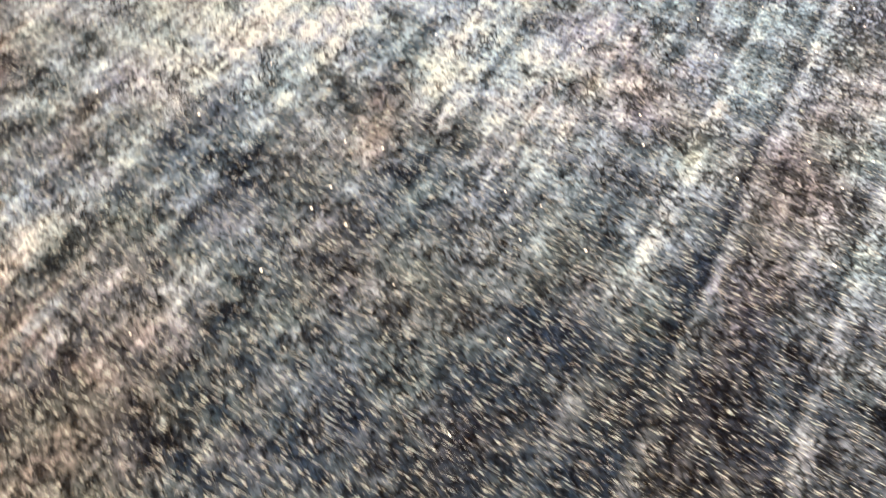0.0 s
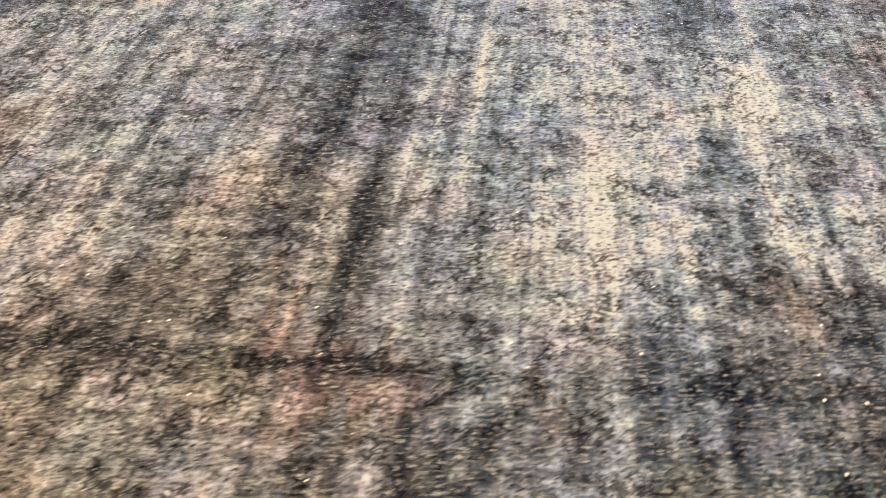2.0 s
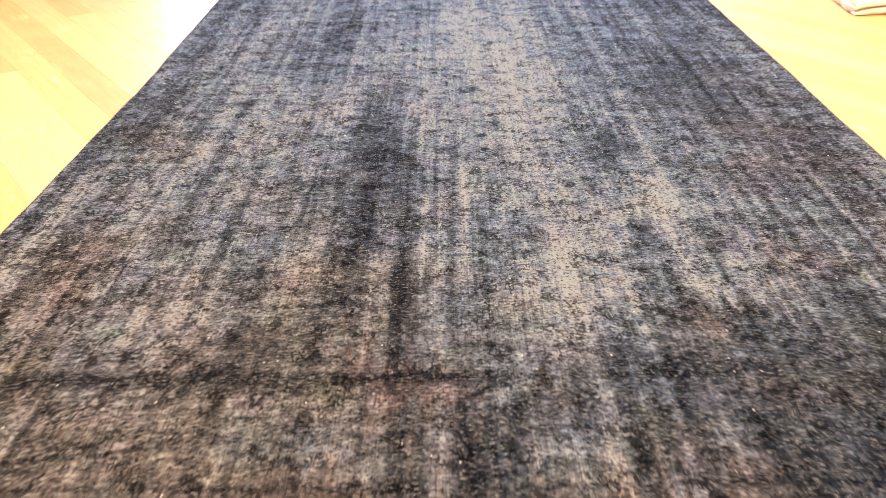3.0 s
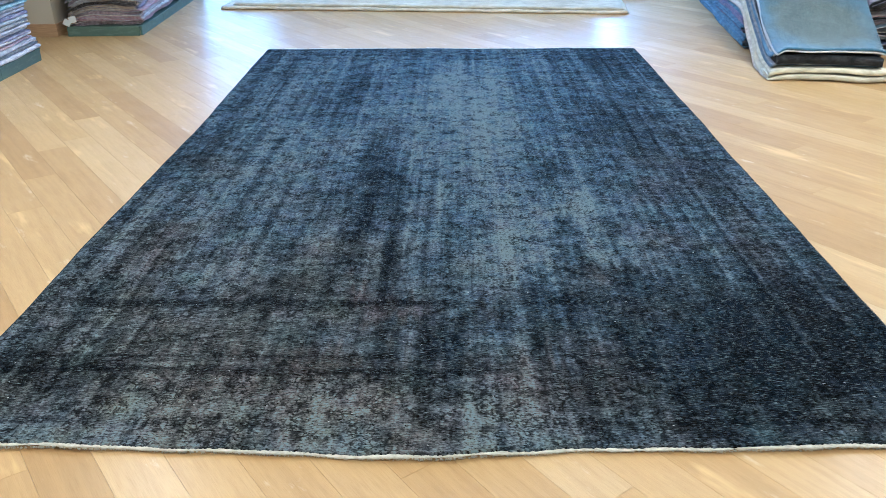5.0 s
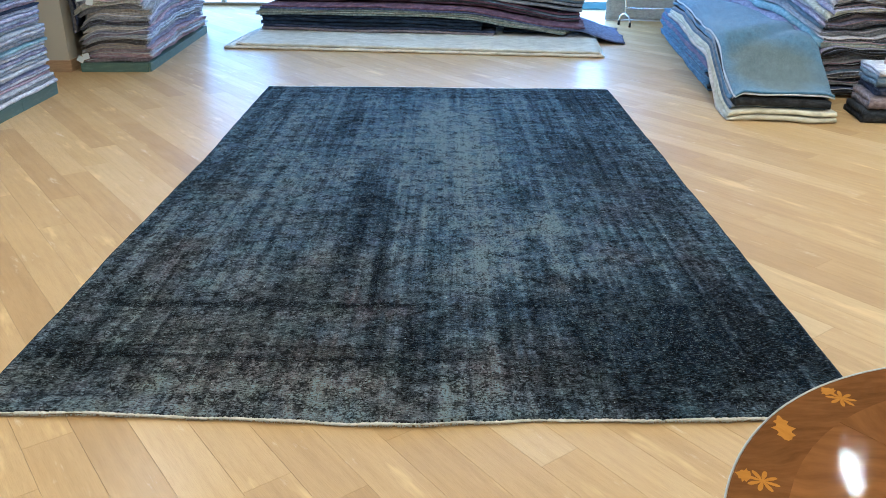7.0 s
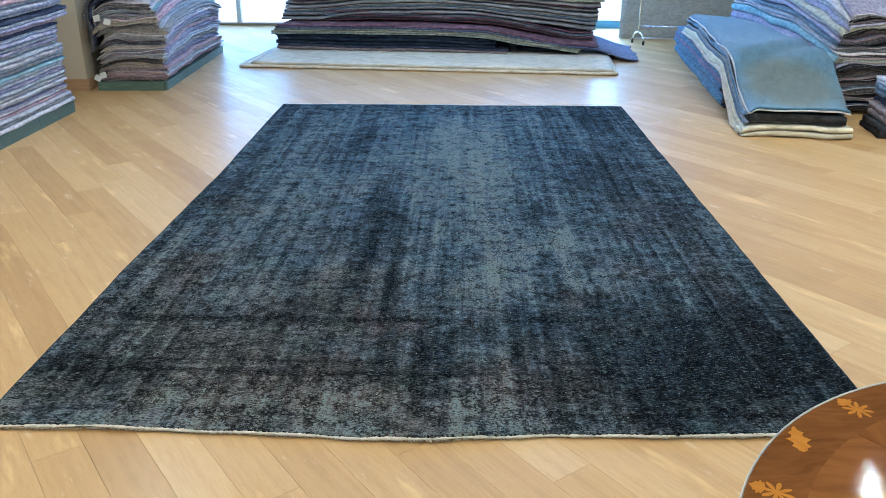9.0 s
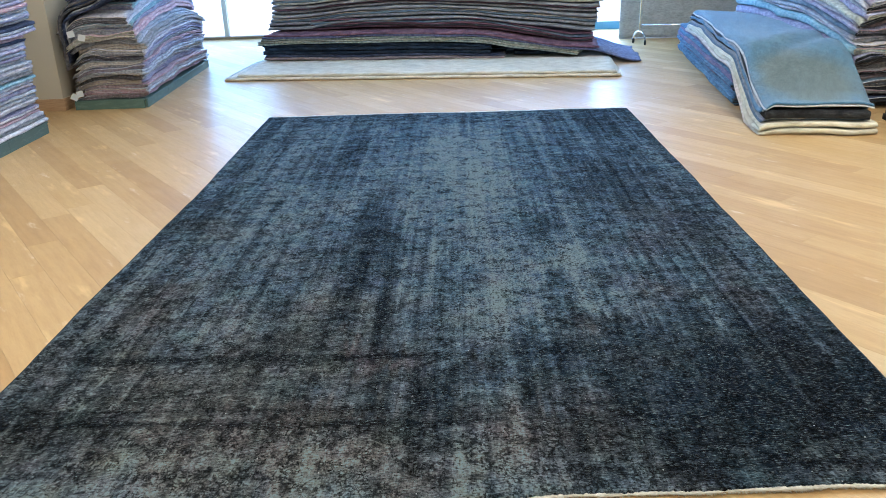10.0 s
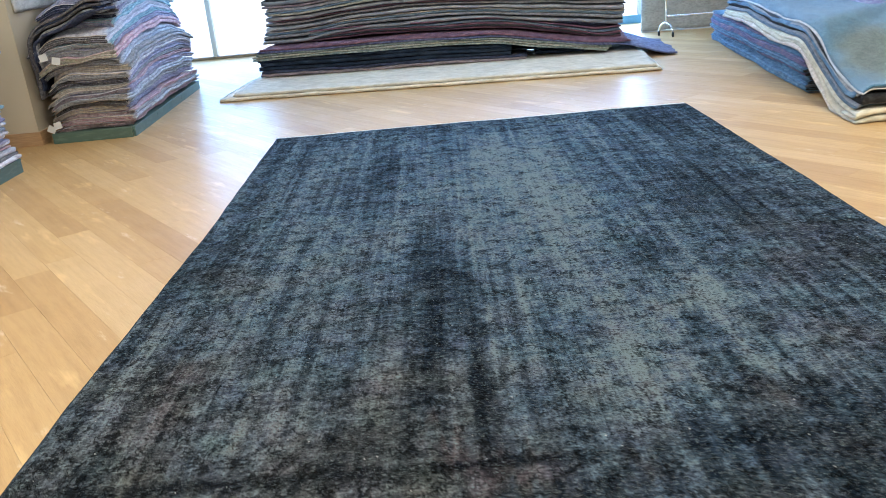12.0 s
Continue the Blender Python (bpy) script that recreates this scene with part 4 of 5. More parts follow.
for k in range(12):
    a = radians(150.7 + 30 * k)
    for make, da, r, spin in ((flower_inlay, 0.0, 0.549, 0.0), (sprig_inlay, 0.0, 0.549, 0.0), (leaf_inlay, 12.6, 0.583, 130.0)):
        b = a + radians(da)
        ob = part("inlay", make(), INLAY, table, "pale floral wood inlay")
        ob.matrix_local = pose(r * math.cos(b), r * math.sin(b), TZ - 0.0036, 0, 0, math.degrees(b) + spin)

# ---------------------------------------------------------------- stacks of folded blankets along the west side
rng = np.random.default_rng(4)
BLANKETS = {
    "grey": "folded grey wool blanket in a tall stack", "charcoal": "folded charcoal wool blanket in a tall stack",
    "violet": "folded violet-grey wool blanket in a tall stack", "blue": "folded pale blue wool blanket in a tall stack",
    "aqua": "folded aqua-blue flecked wool blanket in a tall stack", "lilac": "folded lilac and white wool blanket in a tall stack",
    "rose": "folded dusty rose wool blanket in a tall stack", "beige": "folded beige wool blanket in a tall stack",
    "olive": "folded olive-grey wool blanket in a tall stack", "navy": "folded dark navy wool blanket in a tall stack",
    "mauve": "folded mauve-brown wool blanket in a tall stack", "denim": "folded denim-blue wool blanket in a low pile",
    "plum": "folded plum and blue wool blanket in a low pile", "slate": "folded slate-blue wool blanket in a tall stack",
    "white": "folded off-white wool blanket", "cream": "folded cream wool blanket",
}


def order(keys, thick=0.0145, folds=2):
    return [(k, thick * rng.uniform(0.72, 1.32), folds, BLANKETS[k]) for k in keys.split()]


def platform(name_m, sx, sy, high, joints, label):
    thing = tagged(empty("stack_platform", name_m), label, "platform", "stack platforms")
    for a, b in zip(joints, joints[1:]):
        part("board", box(-0.018, a + 0.0015, 0, 0, b - 0.0015, high, 0.002), GREEN, thing)
    part("end_board", box(-sx, -0.018, 0, -0.019, 0, high, 0.002), GREEN, thing)
    part("top_trim", box(0.0005, 0.0, high - 0.011, 0.004, sy, high - 0.001, 0.001), GREEN, thing)
    part("end_board", box(-sx, sy, 0, -0.019, sy + 0.018, high, 0.002), GREEN, thing)
    part("top_board", box(-sx, 0.001, high - 0.02, -0.0185, sy - 0.001, high - 0.001, 0.002), GREEN, thing)
    return thing


platform(pose(-1.6, 2.0, 0), 0.75, 2.3, 0.088, (0, 0.55, 1.13, 1.72, 2.3), "low green painted platform under stacked blankets")
platform(pose(-1.15, 5.155, 0, 0, 0, 2.2), 0.60, 2.16, 0.076, (0, 0.62, 1.42, 2.16), "low green painted platform under folded blankets")


def sag_a(x, y, z):
    return 0.018 * z * np.sin(x * 2.6 + 1.0) + 0.006 * np.clip(z, 0, 0.6) * np.sin(x * 7 + z * 4)


# the folds face the room (+x); the stack runs along y
A_KEYS = "lilac grey lilac rose lilac violet lilac lilac grey blue violet lilac blue aqua grey blue lilac blue grey violet blue violet lilac navy rose violet blue navy"
pile(pose(-1.565, 2.02, 0, 0, 0, 90), order(A_KEYS + " grey violet lilac blue rose violet lilac grey blue violet navy".replace("navy", "violet") + " navy", 0.0096, 2), 2.28, 0.68, 0.089, rng, sag_a, "folded_blanket", "blanket", "blankets in the long stack",
     lean=lambda z: (0.02 * math.sin(z * 19), (0.03 * math.sin(z * 7) + 0.03 * z) if z < 0.72 else -0.03, 0.11 * z if z < 0.72 else 0.02), cells=34, jitter=0.010, wave=0.0028)


def sag_b(x, y, z):
    t, d = np.clip(x / 2.1, 0, 1), np.clip(z * 3, 0, 1)
    hump = 0.22 * z * np.sin(math.pi * 0.85 * t) - 0.09 * z * t**4
    end = 0.010 * np.sin(y * 8 + z * 23) * d + 0.006 * np.sin(y * 17 + z * 41) * d - 0.09 * np.clip((y - 0.40) / 0.2, 0, 1) ** 2 * d
    return hump + end * (1 - 0.6 * t) + 0.008 * np.sin(x * 6 + z * 9) * d


# folds face the room; the cut ends face down the shop
B_FOLDS = "rose lilac rose violet grey blue violet rose grey violet lilac grey blue rose violet aqua lilac aqua blue violet blue violet"
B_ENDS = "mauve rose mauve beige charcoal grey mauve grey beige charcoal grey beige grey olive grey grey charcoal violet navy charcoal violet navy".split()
B_FRAME = pose(-1.125, 5.165, 0, 0, 0, 92.2)


def lean_b(z):
    """Wandering edges; the uppermost blankets lie further back, behind the slung bundle."""
    back = 0.20 if z > 0.715 else 0.0
    return back + 0.022 * math.sin(z * 17) + 0.016 * math.sin(z * 41), 0.025 * math.sin(z * 11) + 0.014 * math.sin(z * 37) + 0.06 * z, 0.14 * z + 0.5 * back


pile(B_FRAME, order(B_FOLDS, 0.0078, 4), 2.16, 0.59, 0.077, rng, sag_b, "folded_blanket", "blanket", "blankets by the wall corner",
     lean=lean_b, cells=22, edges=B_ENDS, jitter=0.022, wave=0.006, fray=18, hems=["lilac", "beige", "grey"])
# a bundle of dark blankets slung over the near end of the stack and down its corner
for k, (drop, key, start) in enumerate(((0.62, "navy", 0.05), (0.52, "grey", 0.09), (0.46, "charcoal", 0.06), (0.38, "navy", 0.11), (0.33, "charcoal", 0.08))):
    low, slack = 0.021 * (4 - k), 0.015 * (4 - k)
    line = [(start, 1.045 - 0.9 * start - low), (0.20, 0.975 - low), (0.365, 0.895 - low), (0.50, 0.855 - low), (0.585 - slack * 0.6, 0.805 - low * 0.8), (0.64 - slack, 0.705), (0.645 - slack, 0.61), (0.635 - slack, (0.6 + drop) / 2), (0.645 - slack, drop)]
    draped(B_FRAME @ pose(-0.035 + 0.008 * (k * 3 % 5), 0, 0), line, 0.0185, 0.24, CLOTHS[key], rng, "draped_blanket", "dark grey blanket slung over the top of a stack", "blanket", "blankets by the wall corner", cells=8, wave=0.005, ragged=0.006)
pile(B_FRAME @ pose(0.22, 0, 0), order("violet lilac violet blue navy violet", 0.0069, 4), 1.7, 0.34, 0.905, rng, lambda x, y, z: 0.16 * np.sin(math.pi * 0.85 * np.clip((x + 0.2) / 2.1, 0, 1)) - 0.05 * x**2 / 1.9, "folded_blanket", "blanket", "blankets by the wall corner", cells=18, edges=["navy", "soot", "charcoal"], jitter=0.016)
for tx, ty, tz, turn in ((-1.66, 5.085, 0.625, -12), (-1.575, 5.085, 0.595, 15), (-1.74, 5.118, 0.11, 30), (-1.69, 5.115, 0.135, -10)):
    tag = tagged(part("price_tag", box(-0.028, -0.0015, -0.025, 0.028, 0.0015, 0.025), PAPER), "white paper tag hanging from a folded blanket", "tag", "paper tags")
    tag.matrix_world = pose(tx, ty, tz, -8, turn, 8)

# grey rug hung on the partition
hung = strip(smooth_line([(0.0, 0.94), (0.004, 1.3), (0.0, 1.75)]), 0.012, 1.0, 16, rng, 0.006, 0.004)
hang = mesh_part("hanging_rug", hung[0], hung[1], CLOTHS["white"])
hang.matrix_world = pose(-1.832, 5.20, 0, 0, 0, 90)
tagged(hang, "pale grey rug hung flat on the wall", "rug")

# ---------------------------------------------------------------- wide stack of folded rugs before the window
W_FRAME = pose(-0.8, 6.335, 0, 0, 0, -5)
CREAMS = "long folded cream rug lying flat before the stack"
for k, (dx, w, dy, z) in enumerate(((0.0, 3.8, 0.0, 0.0), (0.12, 3.64, 0.03, 0.032))):
    verts, faces = strip(serpentine(1.5, 0.0135, 2, rng), 0.0135, w, 60, rng, 0.006, 0.0035)
    ob = mesh_part("folded_rug", verts, faces, CLOTHS["cream"])
    ob.matrix_world = W_FRAME @ pose(dx, dy, z)
    tagged(ob, CREAMS, "rug", "rugs in the wide stack")


def sag_w(x, y, z):
    return 0.010 * np.sin(x * 1.7 + 0.5) * np.clip(z * 4, 0, 1) + 0.006 * np.sin(x * 4.1 + z * 8)


RUGNAME = {"black": "folded black-navy rug in a wide stack", "maroon": "folded maroon rug in a wide stack", "green": "folded grey-green rug in a wide stack",
           "slate": "folded slate-grey rug in a wide stack", "grey": "folded pale grey rug in a wide stack", "soot": "thin folded dark grey rug in a wide stack", "indigo": "folded indigo-blue rug in a wide stack", "ash": "folded ash-grey rug in a wide stack", "olive": "folded olive-grey rug in a wide stack", "mauve": "folded mauve-brown rug in a wide stack", "navy": "folded navy rug in a wide stack", "beige": "folded beige-backed rug in a wide stack"}


def rugs(keys):
    return [(k, t, 2, RUGNAME[k]) for k, t in keys]


pile(W_FRAME @ pose(0.16, 0.80, 0), rugs((("mauve", 0.012), ("navy", 0.012))), 2.55, 1.2, 0.066, rng, sag_w, "folded_rug", "rug", "rugs in the wide stack", cells=44)
pile(W_FRAME @ pose(0.15, 0.82, 0), rugs((("black", 0.016), ("black", 0.018), ("black", 0.013))), 2.42, 1.2, 0.120, rng, sag_w, "folded_rug", "rug", "rugs in the wide stack", cells=44)
# two black fillers, added to darken the shadowed gap at the pile's right end
pile(W_FRAME @ pose(2.80, 0.95, 0), rugs((("black", 0.013),)), 0.46, 1.0, 0.066, rng, sag_w, "folded_rug", "rug", "rugs in the wide stack", cells=12)
pile(W_FRAME @ pose(2.53, 0.93, 0), rugs((("black", 0.013),)), 0.36, 1.0, 0.121, rng, sag_w, "folded_rug", "rug", "rugs in the wide stack", cells=12)
# thinner rugs that run on past the pile's end and slope to the floor
for k, (key, end) in enumerate((("green", 3.52), ("olive", 3.55), ("green", 3.58), ("indigo", 4.0), ("maroon", 3.74))):
    z = 0.240 + 0.019 * k
    low = 0.088 + 0.017 * k
    tail = [(3.3, low + 0.02), (end - 0.08, low)] if k != 3 else [(3.3, low + 0.02), (3.6, low - 0.004), (3.78, 0.088 + 0.017 * (k - 3)), (3.90, 0.045 + 0.017 * (k - 3)), (end + 0.02, 0.016 + 0.017 * (k - 3)), (end + 0.10, 0.012 + 0.017 * (k - 3))]
    line = [(0.10 + 0.02 * k, z), (0.7, z + 0.004), (1.3, z + 0.012), (2.0, z + 0.004), (2.45, z - 0.01), (2.85, z - 0.075), *tail]
    draped(W_FRAME @ pose(0, 0.78 + 0.01 * k, 0, 0, 0, 90) @ Matrix.Diagonal((1, -1, 1, 1)), line, 0.016, 1.05, CLOTHS[key], rng, "folded_rug",
           RUGNAME[key].replace("in a wide stack", "with its end sloping to the floor"), "rug", "rugs in the wide stack", cells=18, wave=0.007)
# the thin soot layers stand in for shaded slots between the rugs
PLEATS = rugs((("maroon", 0.008), ("soot", 0.005), ("maroon", 0.009), ("slate", 0.007), ("maroon", 0.006)))
UPPER = rugs((("ash", 0.014), ("soot", 0.005), ("grey", 0.013), ("slate", 0.011), ("beige", 0.006), ("ash", 0.016), ("soot", 0.005), ("grey", 0.012), ("maroon", 0.006), ("ash", 0.016),
              ("olive", 0.010), ("slate", 0.010), ("grey", 0.014), ("mauve", 0.010), ("ash", 0.016), ("soot", 0.006), ("grey", 0.014), ("slate", 0.012), ("ash", 0.016), ("maroon", 0.010)))


def sag_u(x, y, z):
    """The upper rugs bend down over the pile's left end."""
    roll = 0.016 * np.sin(x * 1.25 + 0.3 + z * 1.5) + 0.009 * np.sin(x * 2.9 + z * 6) + 0.005 * np.sin(x * 5.3 + z * 11)
    rise = 0.094 * (1 - np.exp(-((np.clip(x - 0.33, 0, 9) / 0.42) ** 2))) * np.clip(1.25 - z, 0.3, 1)
    return roll * np.clip(x * 2, 0.3, 1) + rise - 0.15 * np.clip((x - 2.2) / 1.2, 0, 1) ** 1.3 * np.clip(1.15 - z, 0.3, 1)


def sag_p(x, y, z):
    return 0.012 * np.sin(x * 1.25 + 0.9) + 0.006 * np.sin(x * 4.3 + z * 30) - 0.165 * np.clip((x - 1.7) / 1.1, 0, 1) ** 1.3 - 0.012 * np.exp(-((x / 0.2) ** 2))


pile(W_FRAME @ pose(0.60, 1.12, 0), PLEATS, 3.02, 1.15, 0.345, rng, sag_p, "folded_rug", "rug", "rugs in the wide stack", cells=40)
pile(W_FRAME @ pose(0.17, 1.15, 0), UPPER, 3.5, 1.15, 0.338, rng, sag_u, "folded_rug", "rug", "rugs in the wide stack",
     lean=lambda z: (0.03 * math.sin(z * 13), 0.03 * math.sin(z * 17), 0.0), cells=50)

# ---------------------------------------------------------------- rolling rack with a grey cloth
rack = tagged(empty("rolling_rack", pose(3.60, 8.11, 0, 0, 0, -2)), "chrome rolling rack on arched feet with black casters", "rack")
for px in (0.0, 1.55):
    part("post", tube([(px, 0, 0.135), (px, 0, 1.8)], 0.011), CHROME, rack, smooth=True)
    arch = [(px + 0.05 * math.cos(a), -0.1 * math.cos(a), 0.045 + 0.10 * math.sin(a)) for a in np.linspace(0, math.pi, 13)]
    foot = part("foot", tube(arch, 0.010), CHROME, rack, smooth=True)
    for s in (-1, 1):
        w = part("caster", turned([(0.012, -0.01), (0.026, -0.01), (0.028, 0), (0.026, 0.01), (0.012, 0.01)], 20), RUBBER, foot, "black rubber caster wheel", smooth=True)
        w.matrix_local = pose(px + s * 0.05, -s * 0.1, 0.028, 0, 90, -20)
part("crossbar", tube([(0.0, 0, 0.21), (1.55, 0, 0.21)], 0.008), CHROME, rack, smooth=True)
part("crossbar", tube([(0.0, 0, 1.79), (1.55, 0, 1.79)], 0.010), CHROME, rack, smooth=True)
screen = tagged(empty("fabric_screen", pose(3.46, 8.62, 0, 0, 0, -6)), "taupe-grey fabric screen standing behind the rack", "screen")
vp, fp = strip(smooth_line([(0.0, 0.012), (0.004, 0.5), (0.0, 1.75)]), 0.02, 1.8, 20, rng, 0.002, 0.004)
mesh_part("fabric_panel", vp, fp, textile("grey_linen_panel", [(0.38, 0.38, 0.34), (0.48, 0.48, 0.44), (0.55, 0.55, 0.51)], 60), screen)
part("hem", box(0, -0.018, 0.0, 1.8, 0.018, 0.012, 0.002), material("white_hem", 0.8, 0, (0.7, 0.7, 0.7))[0], screen, "white hem strip")

# ---------------------------------------------------------------- low pile with a draped olive rug and its painted blue sheen, east side
E_FRAME = pose(3.56, 4.58, 0, 0, 0, -6.6)


def sag_e(x, y, z):
    return -0.05 * z * np.clip((3 - x) / 3, 0, 1) + 0.006 * np.sin(x * 5 + z * 12)


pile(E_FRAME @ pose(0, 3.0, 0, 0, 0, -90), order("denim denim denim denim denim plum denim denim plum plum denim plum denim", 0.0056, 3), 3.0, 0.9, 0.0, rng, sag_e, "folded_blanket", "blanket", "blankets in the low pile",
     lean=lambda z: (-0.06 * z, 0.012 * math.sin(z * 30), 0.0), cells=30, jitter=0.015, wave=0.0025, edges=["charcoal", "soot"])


def slope(base, end, drop):
    """A line over the pile and down its near end: y runs from the far end to the near one."""
    return [(2.45, base - 0.02), (1.6, base + 0.01), (0.7, base + 0.026), (0.28, base + 0.042), (0.04, base + 0.010), (-0.26, base * 0.55 + drop * 0.42), (-0.56, drop + 0.03), (end + 0.12, drop), (end, drop)]


def swell_e(x, y):
    """Soft hollows and ridges that all the draped layers share; none where they lie on the floor."""
    ridge = 0.020 * np.exp(-(((y - 0.55) / 0.3) ** 2)) * np.sin(3.2 * x + 0.4)
    crease = -0.030 * np.exp(-(((y + 0.28 - 0.95 * x) / 0.13) ** 2)) * np.clip(x * 4, 0, 1) + 0.016 * np.exp(-(((y + 0.05 - 0.95 * x) / 0.16) ** 2)) * np.clip(x * 3, 0, 1)
    far = 0.075 * np.clip((y - 0.5) / 1.2, 0, 1) ** 1.3 * (0.55 + 0.45 * np.exp(-((x / 0.25) ** 2)))
    return ridge + crease + far


DRAPED = "rugs draped on the low pile"
draped(E_FRAME @ pose(-0.02, 0, 0), slope(0.262, -0.875, 0.012), 0.016, 0.75, CLOTHS["beige"], rng, "draped_rug", "beige-white wool blanket lying over a low pile", "rug", DRAPED, cells=20, wave=0.006, ragged=0.003, droop=(0.10, 0.03), swell=swell_e, shift=-0.02)
for key, end, drop, base, dx, w, thick, label in (
    ("ivory", -0.905, 0.0285, 0.282, -0.008, 0.75, 0.016, "cream wool blanket draped over a low pile, its end tucked under"),
    ("ivory", -0.885, 0.070, 0.301, 0.004, 0.735, 0.016, "cream wool blanket draped over a low pile, its end tucked under"),
):
    draped(E_FRAME @ pose(dx, 0, 0), slope(base, end, drop), thick, w, CLOTHS[key], rng, "draped_rug", label, "rug", DRAPED, cells=34, wave=0.008, ragged=0.005, droop=(0.13, 0.03), swell=swell_e, shift=dx, tuck=0.2)
for key, end, drop, base, dx, w, thick, droop, flare, label in (
    ("slate", -0.83, 0.084, 0.316, 0.014, 0.67, 0.009, (0.08, 0.02), 0.0, "dark slate rug draped over a low pile"),
    ("grey", -0.84, 0.0945, 0.327, 0.026, 0.665, 0.009, (0.08, 0.02), 0.0, "thin pale grey-blue rug draped over a low pile"),
    ("soot", -0.875, 0.131, 0.360, 0.040, 0.665, 0.056, (0.06, 0.012), 0.10, "thick charcoal rug draped over a low pile"),
    ("denim", -0.80, 0.165, 0.393, 0.022, 0.67, 0.008, (0.07, 0.045), 0.10, "thin faded blue rug draped over a low pile"),
    ("grey", -0.81, 0.175, 0.403, 0.032, 0.66, 0.008, (0.07, 0.045), 0.10, "thin pale grey-blue rug draped over a low pile"),
    ("white", -0.885, 0.185, 0.413, 0.043, 0.67, 0.008, (0.06, 0.030), 0.15, "thin off-white rug lining draped over a low pile"),
):
    draped(E_FRAME @ pose(dx, 0, 0), slope(base, end, drop), thick, w, CLOTHS[key], rng, "draped_rug", label, "rug", DRAPED, cells=30, wave=0.005, ragged=0.003, droop=droop, swell=swell_e, shift=dx, flare=flare, roll=0.03 if flare else 0.0)
draped(E_FRAME @ pose(0.050, 0, 0), slope(0.425, -0.868, 0.197), 0.013, 0.662, TOPRUG, rng, "draped_rug", "olive-grey rug draped over a low pile, with blue sky sheen painted in", "rug", DRAPED, cells=30, wave=0.005, ragged=0.003, droop=(0.06, 0.035), swell=swell_e, shift=0.05, flare=0.15, roll=0.03)

# ---------------------------------------------------------------- tall stack and small pile at the east wall
def sag_r(x, y, z):
    """The upper blankets slump towards the cut end and curl down at its corner."""
    t = np.clip((x - 0.9) / 1.8, 0, 1)
    curl = 0.03 * z * np.clip((x - 2.35) / 0.35, 0, 1) * np.clip(1 - y / 0.18, 0, 1)
    return -0.23 * z * t**2 - curl + 0.014 * np.sin(y * 9 + z * 14) * np.clip(z * 4, 0, 1) + 0.010 * np.sin(y * 19 + z * 37) * np.clip(z * 3, 0, 1) + 0.012 * np.sin(x * 5 + z * 9) * np.clip(z * 3, 0, 1)


R_FOLDS = "mauve navy violet grey navy slate violet lilac blue grey violet aqua lilac blue slate violet lilac olive violet blue lilac violet"
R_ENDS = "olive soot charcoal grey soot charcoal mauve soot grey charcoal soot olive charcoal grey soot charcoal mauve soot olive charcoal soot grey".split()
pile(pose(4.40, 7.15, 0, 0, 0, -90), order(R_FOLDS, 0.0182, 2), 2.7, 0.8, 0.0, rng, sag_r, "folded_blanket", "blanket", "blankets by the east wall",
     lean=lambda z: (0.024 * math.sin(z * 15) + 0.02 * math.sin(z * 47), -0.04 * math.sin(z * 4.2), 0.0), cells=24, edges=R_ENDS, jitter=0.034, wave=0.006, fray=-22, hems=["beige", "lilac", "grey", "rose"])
SMALL = (("soot", 0.042, 0.0, "dark charcoal blanket folded at the bottom of a small pile"), ("mauve", 0.045, 0.035, "mauve-brown blanket rolled soft in a small pile"),
         ("navy", 0.030, 0.08, "navy blanket folded in a small pile"), ("slate", 0.034, 0.05, "slate-blue blanket folded in a small pile"), ("lilac", 0.020, 0.06, "lilac blanket folded on top of a small pile"))
z = 0.0
for key, thick, dx, label in SMALL:
    line = serpentine(0.42, thick, 2, rng)
    verts, faces = strip(line, thick, 0.55 - dx, 14, rng, 0.003, 0.0022)
    ob = mesh_part("folded_blanket", verts, faces, CLOTHS[key])
    ob.matrix_world = pose(4.40 + dx, 3.66, z, 0, 0, -8)
    tagged(ob, label, "blanket", "blankets in the small pile")
    z += thick * 2.15
vp, fp = strip(serpentine(0.2, 0.03, 2, rng), 0.03, 0.2, 8, rng, 0.012, 0.006)
small = mesh_part("folded_cloth", vp, fp, CLOTHS["rose"])
small.matrix_world = pose(4.64, 3.70, z, 0, 0, 10)
tagged(small, "small pink cloth folded on top of a pile", "cloth")

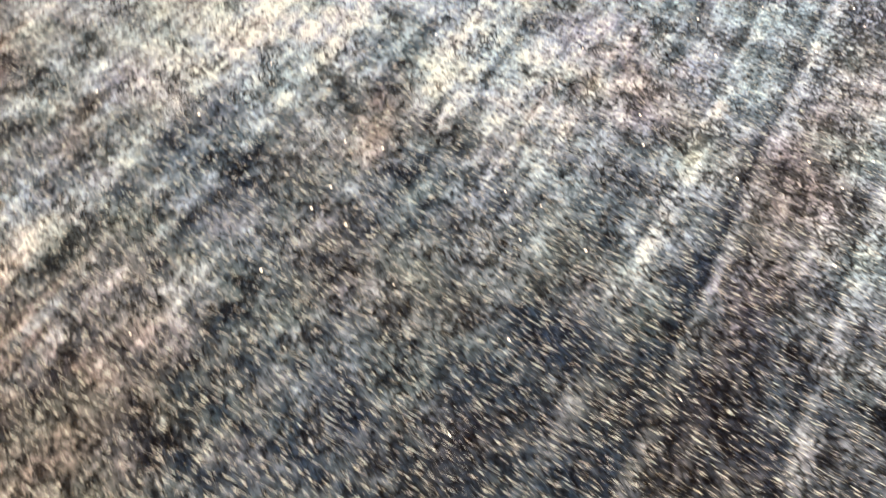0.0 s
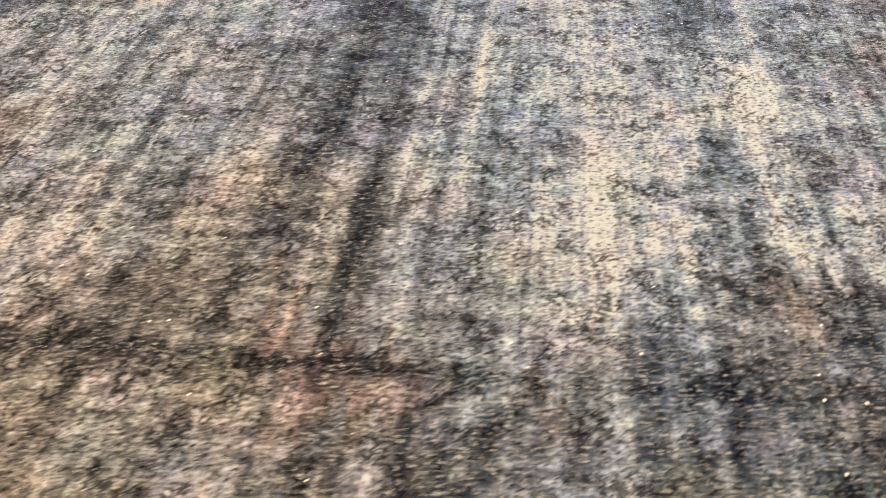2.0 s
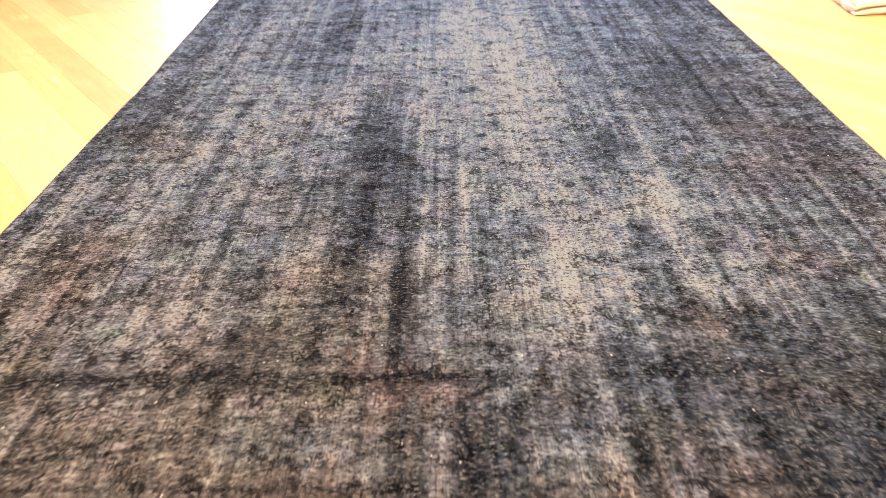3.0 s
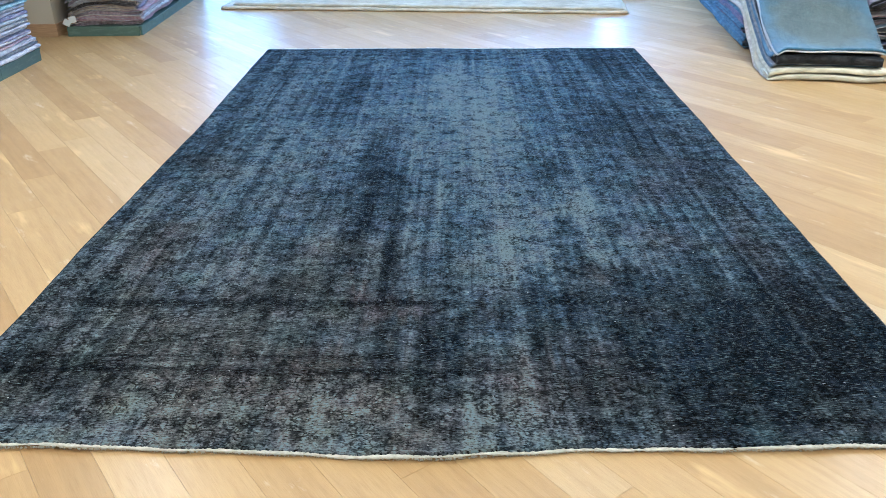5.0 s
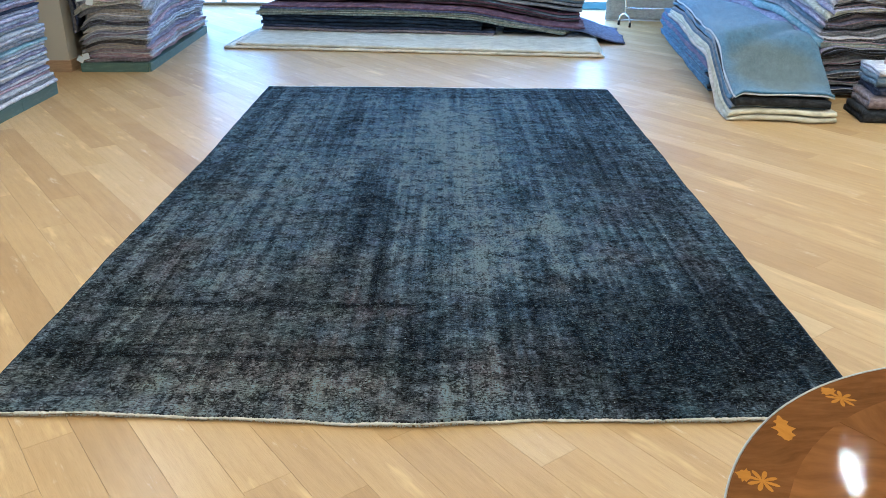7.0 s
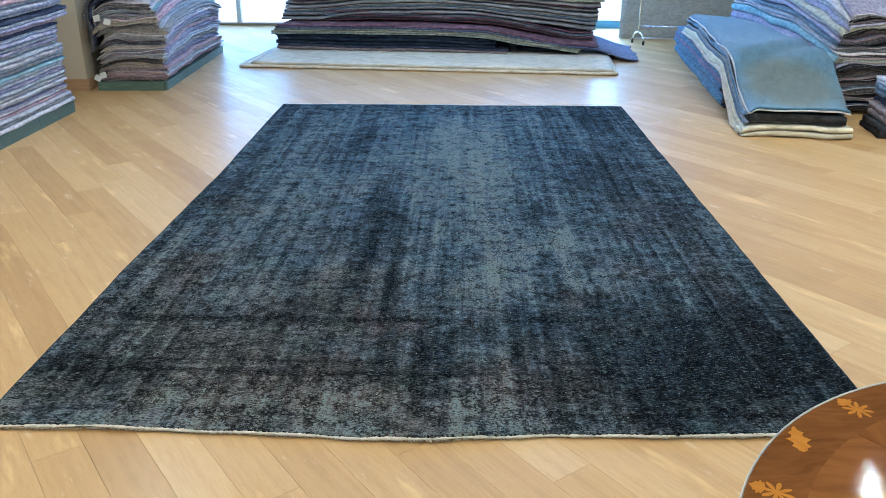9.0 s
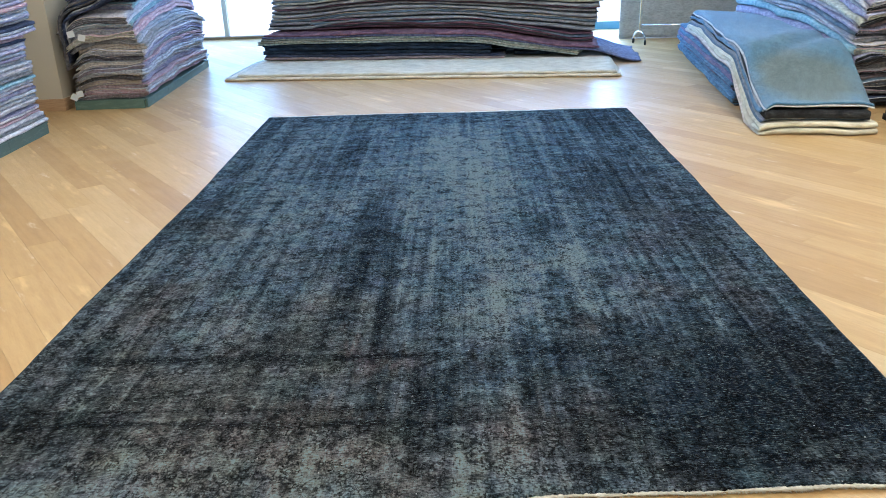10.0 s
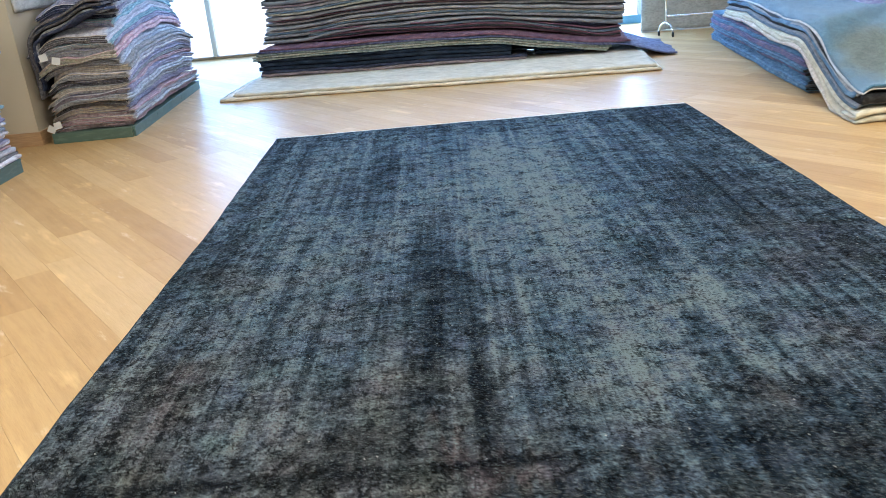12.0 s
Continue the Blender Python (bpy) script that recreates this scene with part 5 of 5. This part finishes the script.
# ---------------------------------------------------------------- floor boards
BW, ANGLE = 0.145, -53.0
F_FRAME = pose(0.103, 0.0, 0, 0, 0, ANGLE)
inv = F_FRAME.inverted()
corners = [inv @ Vector((x, y, 0)) for x in (X0, X1) for y in (Y0, Y1)]
rows = range(int(min(c.y for c in corners) / BW) - 1, int(max(c.y for c in corners) / BW) + 2)
brng = random.Random(12)
LENGTHS = (0.9, 1.25, 1.6, 1.95, 2.3)
meshes = {}


def board_bm(a, b, v0):
    bm = box(a + 0.0003, v0 + 0.0003, -0.012, b - 0.0003, v0 + BW - 0.0003, 0.0)
    bmesh.ops.bevel(bm, geom=[e for e in bm.edges if min(v.co.z for v in e.verts) > -0.001], offset=0.0004, segments=1, affect="EDGES")
    return bm


for length in LENGTHS:
    me = bpy.data.meshes.new("plank")
    bm = board_bm(-length / 2, length / 2, -BW / 2)
    bm.to_mesh(me)
    bm.free()
    me.materials.append(PLANK)
    meshes[length] = me


def in_room(p, margin=0.0):
    return X0 - margin < p.x < X1 + margin and Y0 - margin < p.y < Y1 + 0.02


rest_v, rest_f, single = [], [], 0
for r in rows:
    v = r * BW
    span = [u / 10 for u in range(-160, 160) if in_room(F_FRAME @ Vector((u / 10, v + BW / 2, 0)))]
    if not span:
        continue
    u, stop = span[0] - brng.uniform(0, 0.15), span[-1] + 0.1
    first = True
    while u < stop:
        length = brng.choice(LENGTHS)
        if first:
            length, first = brng.choice(LENGTHS[:3]), False
        if u + length > stop:
            length = stop - u
        mid = F_FRAME @ Vector((u + length / 2, v + BW / 2, 0))
        near = -1.9 < mid.x < 4.4 and -1.4 < mid.y < 6.6 and not (0.35 < mid.x < 2.4 and 0.5 < mid.y < 4.1)
        if near and length in meshes and single < 300:
            ob = new("plank", meshes[length])
            ob.parent = floor
            ob.matrix_world = F_FRAME @ pose(u + length / 2, v + BW / 2, 0)
            single += 1
        elif length > 0.02:
            bm = board_bm(u, u + length, v)
            bm.verts.index_update()
            n = len(rest_v)
            rest_v += [tuple(w.co) for w in bm.verts]
            rest_f += [tuple(n + w.index for w in f.verts) for f in bm.faces]
            bm.free()
        u += length
rest = mesh_part("planks", rest_v, rest_f, PLANK_REST, floor, smooth=False)
rest.matrix_world = F_FRAME
tagged(rest, kind="stuff")
